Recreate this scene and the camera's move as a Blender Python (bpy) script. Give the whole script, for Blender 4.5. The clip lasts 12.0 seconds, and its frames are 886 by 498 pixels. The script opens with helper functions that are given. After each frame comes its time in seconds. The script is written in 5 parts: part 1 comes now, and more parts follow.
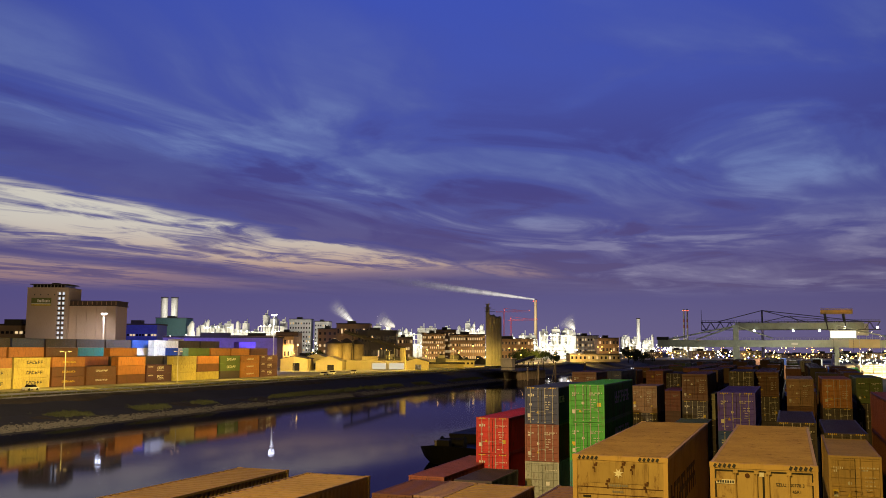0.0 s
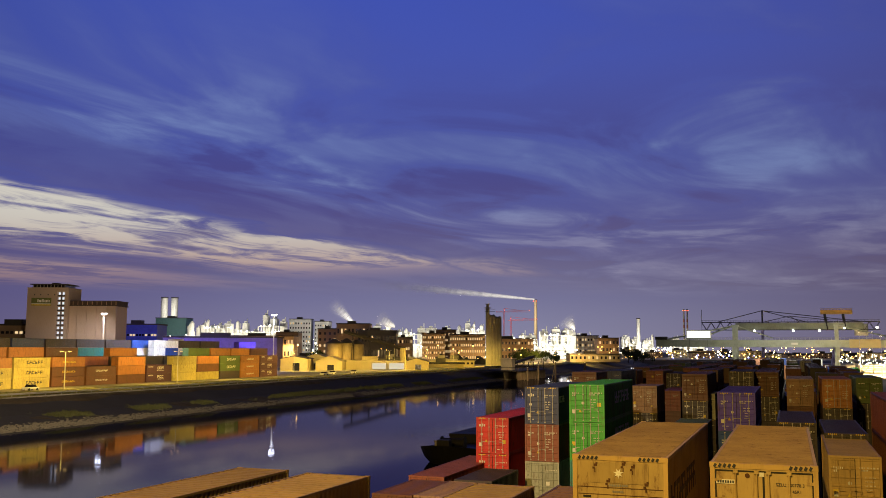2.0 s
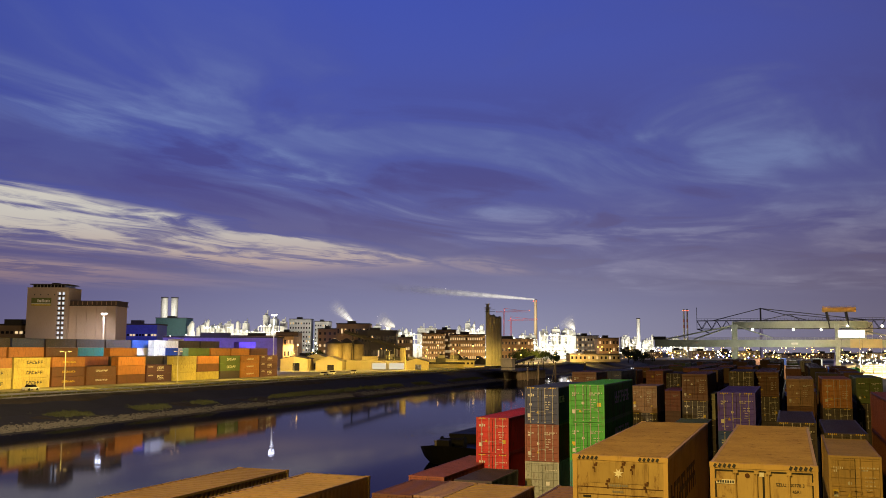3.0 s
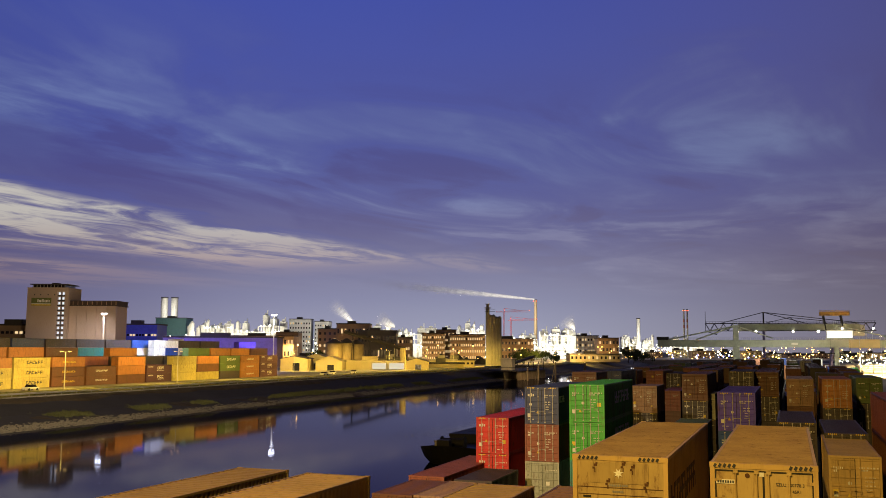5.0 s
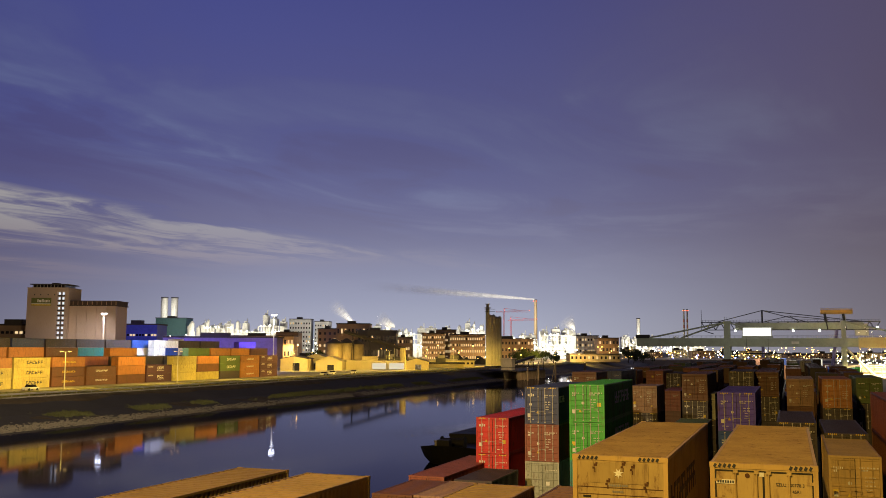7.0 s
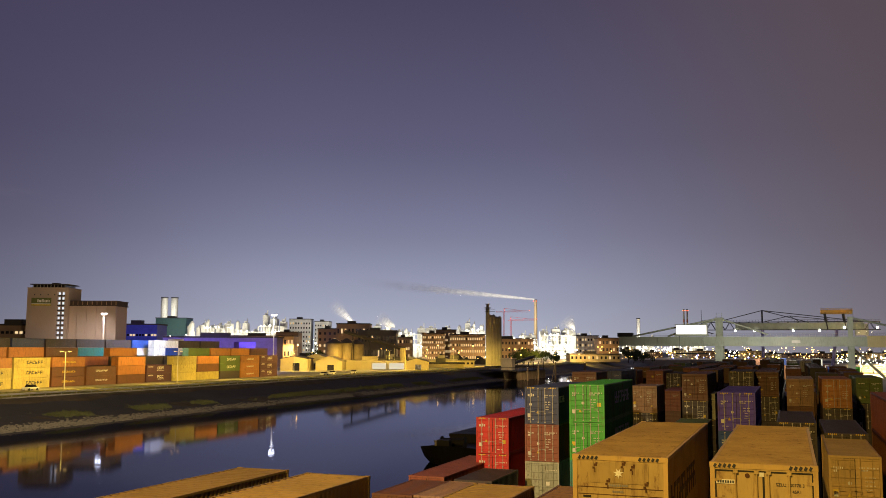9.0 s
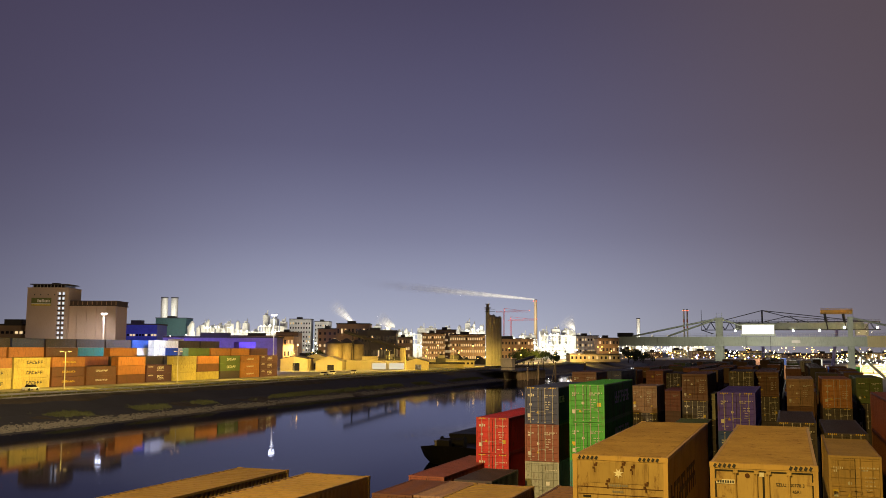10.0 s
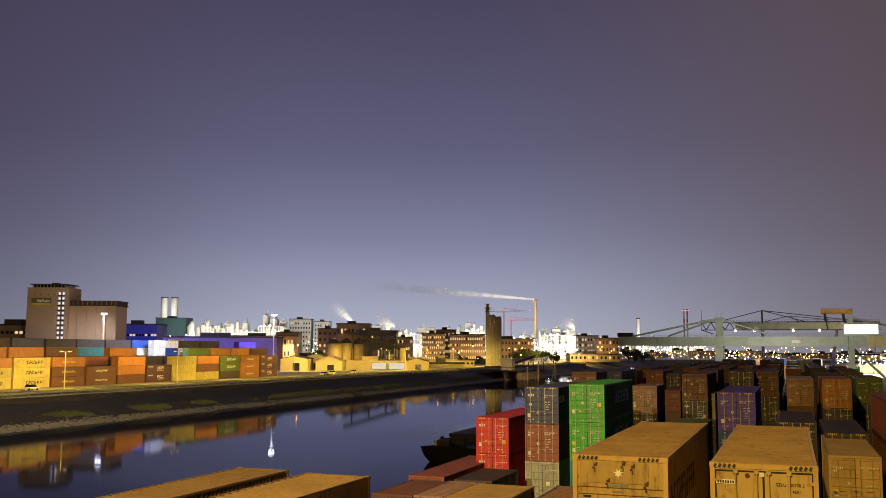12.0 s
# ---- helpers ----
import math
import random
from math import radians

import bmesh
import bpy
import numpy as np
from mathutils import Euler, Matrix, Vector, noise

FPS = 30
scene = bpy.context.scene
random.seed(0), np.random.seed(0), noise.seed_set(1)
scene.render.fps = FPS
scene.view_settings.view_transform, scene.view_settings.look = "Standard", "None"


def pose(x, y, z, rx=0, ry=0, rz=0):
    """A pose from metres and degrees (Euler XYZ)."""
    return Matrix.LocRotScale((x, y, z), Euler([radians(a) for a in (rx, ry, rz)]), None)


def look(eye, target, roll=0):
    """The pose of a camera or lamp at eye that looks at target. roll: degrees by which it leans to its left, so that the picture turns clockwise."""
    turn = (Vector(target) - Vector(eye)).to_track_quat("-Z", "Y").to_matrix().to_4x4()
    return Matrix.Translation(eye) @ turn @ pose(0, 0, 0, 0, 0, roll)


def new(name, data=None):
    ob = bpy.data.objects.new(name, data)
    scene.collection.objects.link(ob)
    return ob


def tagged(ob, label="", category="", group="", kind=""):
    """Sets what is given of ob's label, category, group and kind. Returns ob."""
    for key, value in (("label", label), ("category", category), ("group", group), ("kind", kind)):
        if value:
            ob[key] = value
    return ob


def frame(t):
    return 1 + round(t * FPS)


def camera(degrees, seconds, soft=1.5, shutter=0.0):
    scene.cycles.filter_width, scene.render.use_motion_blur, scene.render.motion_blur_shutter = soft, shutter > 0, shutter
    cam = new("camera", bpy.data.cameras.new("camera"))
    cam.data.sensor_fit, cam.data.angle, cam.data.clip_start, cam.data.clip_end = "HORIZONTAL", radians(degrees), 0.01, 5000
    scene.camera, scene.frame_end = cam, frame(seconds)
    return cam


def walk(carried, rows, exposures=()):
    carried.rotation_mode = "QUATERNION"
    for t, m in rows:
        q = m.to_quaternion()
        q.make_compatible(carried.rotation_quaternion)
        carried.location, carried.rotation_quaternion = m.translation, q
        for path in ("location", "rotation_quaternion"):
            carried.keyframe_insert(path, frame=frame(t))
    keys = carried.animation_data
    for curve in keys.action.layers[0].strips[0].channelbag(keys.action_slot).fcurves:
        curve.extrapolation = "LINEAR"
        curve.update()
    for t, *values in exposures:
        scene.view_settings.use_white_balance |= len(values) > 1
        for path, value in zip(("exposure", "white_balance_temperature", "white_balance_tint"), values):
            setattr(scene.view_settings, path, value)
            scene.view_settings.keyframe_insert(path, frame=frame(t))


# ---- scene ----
cam = camera(50.8, 12.0, soft=0.7)
YAW, EYE = radians(20.35), (0.0, 0.0, 10.7)
HERE = Matrix.Translation(EYE) @ pose(0, 0, 0, 0, 0, 20.35) @ pose(0, 0, 0, 96.12, 0, 0) @ pose(0, 0, 0, 0, 0, 0.25)
walk(cam, [(0, HERE), (12, HERE)], exposures=[(0, -0.14), (2, -0.08), (4.5, 0.0), (8, 0.0), (12, 0.0)])


# ---- node helpers and materials ----
def tree(m):
    m.use_nodes = True
    m.node_tree.nodes.clear()
    return m.node_tree


def node(nt, kind, values=None, **attrs):
    n = nt.nodes.new(kind)
    for k, v in attrs.items():
        setattr(n, k, v)
    for k, v in (values or {}).items():
        if isinstance(v, bpy.types.NodeSocket):
            nt.links.new(v, n.inputs[k])
        else:
            n.inputs[k].default_value = v
    return n


def ramp(nt, fac, stops):
    n = node(nt, "ShaderNodeValToRGB", {0: fac})
    e = n.color_ramp.elements
    while len(e) < len(stops):
        e.new(0.5)
    for s, (p, c) in zip(e, stops):
        s.position, s.color = p, (*c, 1) if len(c) == 3 else c
    return n.outputs[0]


def math_(nt, op, a, b=0.0, clamp=False):
    return node(nt, "ShaderNodeMath", {0: a, 1: b}, operation=op, use_clamp=clamp).outputs[0]


def mix(nt, fac, a, b, blend="MIX"):
    n = node(nt, "ShaderNodeMix", data_type="RGBA", blend_type=blend)
    for i, v in ((0, fac), (6, a), (7, b)):
        if isinstance(v, bpy.types.NodeSocket):
            nt.links.new(v, n.inputs[i])
        else:
            n.inputs[i].default_value = v if i == 0 else (*v[:3], 1)
    return n.outputs[2]


def smooth(nt, v, lo, hi, a=0.0, b=1.0):
    return node(nt, "ShaderNodeMapRange", {0: v, 1: lo, 2: hi, 3: a, 4: b}, interpolation_type="SMOOTHSTEP").outputs[0]


def surface(name, base, other=None, rough=0.6, metal=0.0, grain=30.0, patch=0.6, amount=0.5, dirt=(0.05, 0.035, 0.025), dirty=0.25,
            bump=0.15, vary=0.12, streak=False, coords="Object", rust=0.0):
    """A painted, rusted, mineral or grassy surface: two scales of mottling, dirt and fine relief."""
    m = bpy.data.materials.new(name)
    nt = tree(m)
    tc = node(nt, "ShaderNodeTexCoord").outputs[coords]
    info = node(nt, "ShaderNodeObjectInfo")
    off = node(nt, "ShaderNodeVectorMath", {0: tc, 1: info.outputs["Location"]}, operation="ADD").outputs[0] if coords == "Object" else tc
    big = node(nt, "ShaderNodeTexNoise", {"Vector": off, "Scale": patch, "Detail": 5, "Roughness": 0.62}).outputs[0]
    st = node(nt, "ShaderNodeMapping", {0: off, 3: (1, 1, 0.12) if streak else (1, 1, 1)}).outputs[0]
    fine = node(nt, "ShaderNodeTexNoise", {"Vector": st, "Scale": grain if not streak else 5.0, "Detail": 6, "Roughness": 0.7}).outputs[0]
    other = other or [c * 0.6 for c in base]
    col = mix(nt, math_(nt, "MULTIPLY", smooth(nt, big, 0.35, 0.7), amount), base, other)
    col = mix(nt, math_(nt, "MULTIPLY", smooth(nt, fine, 0.5, 0.72), dirty), col, dirt)
    if rust:
        spots_ = node(nt, "ShaderNodeTexNoise", {"Vector": node(nt, "ShaderNodeMapping", {0: off, 3: (1, 1, 0.45)}).outputs[0], "Scale": 2.6, "Detail": 10, "Roughness": 0.72}).outputs[0]
        col = mix(nt, math_(nt, "MULTIPLY", smooth(nt, spots_, 0.55, 0.66), rust), col, (0.11, 0.042, 0.016))
    hsv = node(nt, "ShaderNodeHueSaturation", {"Color": col, "Value": math_(nt, "ADD", 1 - vary, math_(nt, "MULTIPLY", info.outputs["Random"], 2 * vary))})
    g = node(nt, "ShaderNodeTexNoise", {"Vector": off, "Scale": grain, "Detail": 3})
    bmp = node(nt, "ShaderNodeBump", {"Height": g.outputs[0], "Strength": bump, "Distance": 0.02})
    b = node(nt, "ShaderNodeBsdfPrincipled", {"Base Color": hsv.outputs[0], "Metallic": metal, "Normal": bmp.outputs[0],
             "Roughness": math_(nt, "ADD", rough - 0.1, math_(nt, "MULTIPLY", fine, 0.25))})
    nt.links.new(b.outputs[0], node(nt, "ShaderNodeOutputMaterial").inputs[0])
    return m


def glow(name, colour, strength):
    m = bpy.data.materials.new(name)
    nt = tree(m)
    e = node(nt, "ShaderNodeEmission", {0: (*colour, 1), 1: strength})
    nt.links.new(e.outputs[0], node(nt, "ShaderNodeOutputMaterial").inputs[0])
    m.cycles.emission_sampling = "NONE"
    return m


# ---- world: the blue of dusk ----
world = bpy.data.worlds.new("dusk")
scene.world = world
nt = tree(world)
way = node(nt, "ShaderNodeTexCoord").outputs["Generated"]
up = node(nt, "ShaderNodeSeparateXYZ", {0: way}).outputs[2]
sky = ramp(nt, up, [(0.0, (0.12, 0.09, 0.22)), (0.08, (0.085, 0.075, 0.235)), (0.2, (0.07, 0.095, 0.37)), (0.36, (0.052, 0.09, 0.47)), (0.55, (0.012, 0.024, 0.16)), (1.0, (0.004, 0.008, 0.05))])
west = node(nt, "ShaderNodeVectorMath", {0: way, 1: (-math.sin(YAW), math.cos(YAW), 0)}, operation="DOT_PRODUCT").outputs["Value"]
bg = node(nt, "ShaderNodeBackground", {0: sky, 1: smooth(nt, west, 0.5, 0.97, 0.05, 1.06)})
nt.links.new(bg.outputs[0], node(nt, "ShaderNodeOutputWorld").inputs[0])

# ---- lamps: sodium floodlights on the yards, white light in the works ----
def lamp(name, at, power, colour, size=0.6, spot=None, target=None):
    data = bpy.data.lights.new(name, "SPOT" if spot else "POINT")
    data.energy, data.color, data.shadow_soft_size = power, colour, size
    if spot:
        data.spot_size, data.spot_blend = radians(spot), 0.6
    ob = new(name, data)
    ob.matrix_world = look(at, target) if target else Matrix.Translation(at)
    return ob


SODIUM, WHITE, VIOLET = (1.0, 0.65, 0.10), (1.0, 0.93, 0.78), (0.35, 0.3, 1.0)
lamp("yard_floodlight", (-14, -30, 42), 195000, (1.0, 0.62, 0.14), 0.9)
# unseen spot without a mast, added to brighten the red and navy stacks
lamp("stack_fill", (-22, 8, 22), 74000, (1.0, 0.72, 0.38), 0.5, 25, (-20.5, 65, 4))
# unseen spot added to lift the far bank's grass and stones
lamp("bank_fill", (-31, 60, 22), 680000, (1.0, 0.76, 0.46), 0.6, 52, (-146, 200, -3))
for y in (150, 190, 230, 270, 310, 350, 395, 445, 500, 550, 605, 665):
    lamp("quay_floodlight", (-164, y, 11), 25000, SODIUM, 0.4, 150, (-176, y + 4, 0))
for x, y in ((38, 425), (58, 462), (76, 432), (46, 535), (92, 498), (30, 462), (66, 560), (34, 590), (62, 615), (50, 675), (84, 655), (60, 760), (92, 800), (110, 720)):
    lamp("apron_floodlight", (x, y, 12), 210000, (1.0, 0.72, 0.28), 0.6, 150, (x, y + 1, 0))
# next three: unseen lamps in mid-air, added to lighten the gantry cranes
lamp("crane_fill", (-6, 335, 15), 58000, (1.0, 0.95, 0.75), 0.8, 125, (-4, 384, 14))
lamp("crane_fill", (4, 585, 14), 30000, (1.0, 0.9, 0.7), 0.8, 110, (4, 650, 27))
lamp("crane_fill", (0, 452, 14), 45000, (1.0, 0.93, 0.72), 0.8, 125, (0, 504, 14))
lamp("crane_yard_floodlight", (2, 380, 20), 48000, WHITE, 0.8, 120, (0, 365, 0))
lamp("stack_floodlight", (-196, 331, 19), 22000, VIOLET, 0.5, 130, (-207, 330, 8))
lamp("stack_floodlight", (-190, 255, 20), 32000, (0.6, 0.7, 1.0), 0.6, 150, (-200, 256, 5))

paint = {k: surface("container_" + k, c, rough=0.5, streak=True, dirty=0.3 if k == "tan" else 0.6, patch=0.35, vary=0.16, rust=0.25 if k == "tan" else 0.6) for k, c in dict(
    tan=(0.52, 0.36, 0.14), red=(0.62, 0.04, 0.035), navy=(0.05, 0.07, 0.19), maroon=(0.26, 0.08, 0.05), grey=(0.38, 0.40, 0.33), green=(0.06, 0.40, 0.04),
    purple=(0.10, 0.065, 0.66), blue=(0.02, 0.08, 0.40), brown=(0.14, 0.055, 0.025), orange=(0.42, 0.17, 0.045), yellow=(0.56, 0.46, 0.13),
    dark=(0.05, 0.04, 0.045), olive=(0.10, 0.16, 0.04), pink=(0.32, 0.19, 0.12), white=(0.72, 0.72, 0.70), plum=(0.09, 0.035, 0.05), teal=(0.05, 0.32, 0.28)).items()}
zinc = surface("zinc_bars", (0.52, 0.50, 0.45), rough=0.5, dirty=0.3)
steel = surface("galvanised_steel", (0.5, 0.48, 0.42), rough=0.45, metal=0.6, dirty=0.4)
darksteel = surface("dark_steel", (0.03, 0.03, 0.035), rough=0.6, metal=0.3)
rubber = surface("black_gasket", (0.015, 0.015, 0.015), rough=0.7)
ink_white = surface("white_lettering", (0.75, 0.74, 0.68), rough=0.6, dirty=0.2)
ink_dark = surface("dark_lettering", (0.03, 0.035, 0.05), rough=0.6, dirty=0.1)
ink_yellow = surface("yellow_sticker", (0.7, 0.5, 0.03), rough=0.5)
ink_red = surface("red_lettering", (0.6, 0.05, 0.03), rough=0.5)
concrete = surface("concrete", (0.36, 0.33, 0.28), rough=0.85, grain=14, patch=0.15, streak=True, dirty=0.4)
asphalt = surface("asphalt", (0.055, 0.052, 0.05), rough=0.85, grain=20, patch=0.08, coords="Object")
grass_mat = surface("river_grass", (0.20, 0.19, 0.04), (0.12, 0.13, 0.03), rough=0.9, grain=8, patch=0.25, amount=0.9)
soil = surface("bank_soil", (0.07, 0.052, 0.028), (0.12, 0.09, 0.05), rough=0.95, grain=3, patch=0.2, amount=0.8, bump=0.5)
stone_mat = surface("riprap_stone", (0.32, 0.29, 0.22), rough=0.9, vary=0.4, grain=6)
brick_mat = surface("brown_brick", (0.36, 0.24, 0.15), rough=0.9, patch=0.1)
pale_wall = surface("pale_render", (0.55, 0.46, 0.26), rough=0.85, patch=0.1, streak=True, dirty=0.2)
white_wall = surface("white_cladding", (0.75, 0.74, 0.70), rough=0.7, patch=0.08, streak=True, dirty=0.15)
dark_roof = surface("dark_roof", (0.05, 0.045, 0.045), rough=0.8, patch=0.1)
crane_paint = surface("crane_paint", (0.36, 0.40, 0.34), rough=0.5, patch=0.2, streak=True, dirty=0.3)
lit_window = glow("lit_window", (1.0, 0.72, 0.36), 0.85)
sodium_glow = glow("sodium_lamp", (1.0, 0.55, 0.12), 10)
white_glow = glow("white_lamp", (1.0, 0.93, 0.75), 9)
mast_glow = glow("mast_floodlamp", (0.9, 0.93, 1.0), 45)
red_glow = glow("red_beacon", (1.0, 0.12, 0.05), 6)

dark_glass = surface("dark_glass", (0.02, 0.02, 0.03), rough=0.15)

# ---- mesh helpers ----
def box(bm, x0, y0, z0, x1, y1, z1, m=None):
    """A box between two corners, turned by m where given."""
    v = [bm.verts.new((x, y, z)) for z in (z0, z1) for x, y in ((x0, y0), (x1, y0), (x1, y1), (x0, y1))]
    for q in ((3, 2, 1, 0), (4, 5, 6, 7), (0, 1, 5, 4), (1, 2, 6, 5), (2, 3, 7, 6), (3, 0, 4, 7)):
        bm.faces.new([v[i] for i in q])
    if m:
        bmesh.ops.transform(bm, matrix=m, verts=v)
    return v


def rod(bm, a, b, r, sides=6, r2=None):
    """A bar or pipe from a to b."""
    a, b = Vector(a), Vector(b)
    m = Matrix.Translation((a + b) / 2) @ (b - a).to_track_quat("Z", "Y").to_matrix().to_4x4()
    bmesh.ops.create_cone(bm, cap_ends=True, segments=sides, radius1=r, radius2=r if r2 is None else r2, depth=(b - a).length, matrix=m)


def mesh(bm, name, material=None):
    me = bpy.data.meshes.new(name)
    bm.normal_update()
    bm.to_mesh(me)
    bm.free()
    if material:
        me.materials.append(material)
    return me


def made(name, fill, material):
    bm = bmesh.new()
    fill(bm)
    return mesh(bm, name, material)


def part(name, bm, material, parent, label="", at=None):
    """Links a bmesh, or a mesh, as one mesh object under a thing or part."""
    me = mesh(bm, name, material) if isinstance(bm, bmesh.types.BMesh) else bm
    ob = new(name, me)
    ob.parent = parent
    if at:
        ob.matrix_basis = at
    if isinstance(bm, bpy.types.Mesh) and material and me.materials and me.materials[0] != material:
        ob.material_slots[0].link = "OBJECT"
        ob.material_slots[0].material = material
    return tagged(ob, label)


def thing(name, at, label, category, group="", kind=""):
    ob = new(name)
    ob.matrix_basis = at
    return tagged(ob, label, category, group, kind)


def solid(name, bm, material, label, category="", group="", kind="", at=None):
    ob = new(name, mesh(bm, name, material))
    if at:
        ob.matrix_basis = at
    return tagged(ob, label, category, group, kind)


# ---- sky pieces: a cloud deck that drifts overhead and the night air that swings in below it ----
DECK = 250.0


def turned(name, profile, steps=96):
    """A surface of revolution about the upright axis."""
    bm = bmesh.new()
    rings = [[bm.verts.new((d * math.sin(2 * math.pi * i / steps), d * math.cos(2 * math.pi * i / steps), z)) for i in range(steps)] for d, z in profile]
    for a, b in zip(rings, rings[1:]):
        for i in range(steps):
            j = (i + 1) % steps
            bm.faces.new((a[i], a[j], b[j], b[i]))
    return bm


def sky_place(nt):
    """Height over distance, and sideways over distance from the view's axis, of a point of the sky."""
    p = node(nt, "ShaderNodeSeparateXYZ", {0: node(nt, "ShaderNodeNewGeometry").outputs["Position"]})
    x, y = p.outputs[0], p.outputs[1]
    far = math_(nt, "SQRT", math_(nt, "ADD", math_(nt, "MULTIPLY", x, x), math_(nt, "MULTIPLY", y, y)))
    high = math_(nt, "DIVIDE", math_(nt, "SUBTRACT", p.outputs[2], EYE[2]), far)
    side = math_(nt, "DIVIDE", math_(nt, "ADD", math_(nt, "MULTIPLY", x, math.cos(YAW)), math_(nt, "MULTIPLY", y, math.sin(YAW))), far)
    ahead = math_(nt, "DIVIDE", math_(nt, "SUBTRACT", math_(nt, "MULTIPLY", y, math.cos(YAW)), math_(nt, "MULTIPLY", x, math.sin(YAW))), far)
    return high, side, ahead


def cloud_material():
    """Streets of torn cirrus along one axis of the deck: cream and rose where the last light reaches, violet and pale blue elsewhere."""
    m = bpy.data.materials.new("cirrus")
    nt = tree(m)
    high, side, ahead = sky_place(nt)
    o = node(nt, "ShaderNodeSeparateXYZ", {0: node(nt, "ShaderNodeTexCoord").outputs["Object"]})
    t = radians(24)
    along = math_(nt, "ADD", math_(nt, "MULTIPLY", o.outputs[0], math.sin(t) / DECK), math_(nt, "MULTIPLY", o.outputs[1], math.cos(t) / DECK))
    cross = math_(nt, "SUBTRACT", math_(nt, "MULTIPLY", o.outputs[0], math.cos(t) / DECK), math_(nt, "MULTIPLY", o.outputs[1], math.sin(t) / DECK))

    def tear(sa, sc, seed, detail, rough, twist):
        uv = node(nt, "ShaderNodeCombineXYZ", {0: math_(nt, "MULTIPLY", along, sa), 1: math_(nt, "MULTIPLY", cross, sc), 2: seed}).outputs[0]
        return node(nt, "ShaderNodeTexNoise", {"Vector": uv, "Scale": 1.0, "Detail": detail, "Roughness": rough, "Distortion": twist}).outputs[0]

    def times(*v):
        r_ = v[0]
        for k in v[1:]:
            r_ = math_(nt, "MULTIPLY", r_, k)
        return r_

    n1 = tear(0.30, 0.55, 3.7, 3, 0.5, 0.2)
    n2 = tear(0.40, 0.72, 9.1, 8, 0.53, 0.9)
    n3 = tear(0.22, 0.45, 1.3, 5, 0.55, 0.5)
    fine = tear(0.95, 1.9, 5.5, 8, 0.62, 1.0)
    c = math_(nt, "ADD", cross, math_(nt, "ADD", math_(nt, "MULTIPLY", math_(nt, "SUBTRACT", n1, 0.5), 1.5), math_(nt, "MULTIPLY", math_(nt, "SUBTRACT", fine, 0.5), 0.9)))
    wedge = times(smooth(nt, c, -4.35, -4.7), smooth(nt, c, -8.0, -6.3), smooth(nt, along, 12.6, 9.5))
    rose = times(smooth(nt, c, -7.9, -8.7), smooth(nt, c, -12.8, -11.0), smooth(nt, along, 15.0, 9.0), 0.75)
    tail = times(smooth(nt, c, -3.3, -3.7), smooth(nt, c, -4.6, -4.3), smooth(nt, along, 9.6, 10.3), smooth(nt, along, 13.0, 11.5), 0.6)
    rag = smooth(nt, math_(nt, "ADD", math_(nt, "MULTIPLY", fine, 0.45), math_(nt, "MULTIPLY", n2, 0.55)), 0.38, 0.55, 0.12, 1.0)
    lit = times(math_(nt, "MAXIMUM", wedge, math_(nt, "MAXIMUM", rose, tail)), rag)
    veil = times(smooth(nt, n2, 0.38, 0.58), smooth(nt, n3, 0.32, 0.52, 0.35, 1.0), smooth(nt, c, -3.7, -3.0, 0.2, 1.0), smooth(nt, fine, 0.25, 0.65, 0.72, 1.0), smooth(nt, high, 0.40, 0.22, 0.45, 1.0))
    dusk = times(smooth(nt, n2, 0.50, 0.36), smooth(nt, high, 0.34, 0.16))
    dusk = math_(nt, "MAXIMUM", dusk, times(smooth(nt, c, -3.0, -3.6), smooth(nt, c, -4.5, -4.1), 0.8))
    dusk = math_(nt, "MAXIMUM", dusk, smooth(nt, high, 0.17, 0.06, 0.0, 0.72))
    col = mix(nt, smooth(nt, high, 0.22, 0.05), (0.058, 0.056, 0.245), (0.118, 0.086, 0.20))
    col = mix(nt, veil, col, mix(nt, smooth(nt, high, 0.20, 0.08), (0.21, 0.29, 0.56), (0.30, 0.27, 0.41)))
    col = mix(nt, lit, col, mix(nt, smooth(nt, high, 0.065, 0.14), (0.52, 0.31, 0.24), (0.70, 0.66, 0.58)))
    dens = math_(nt, "MAXIMUM", math_(nt, "MAXIMUM", times(veil, 0.8), times(dusk, 0.85)), times(lit, 0.97))
    dens = times(dens, smooth(nt, high, 0.052, 0.07), smooth(nt, high, 0.55, 0.25))
    e = node(nt, "ShaderNodeEmission", {0: col, 1: smooth(nt, ahead, 0.5, 0.95, 0.05, 1.0)})
    out = node(nt, "ShaderNodeMixShader", {0: dens, 1: node(nt, "ShaderNodeBsdfTransparent").outputs[0], 2: e.outputs[0]})
    nt.links.new(out.outputs[0], node(nt, "ShaderNodeOutputMaterial").inputs[0])
    m.cycles.emission_sampling = "NONE"
    return m


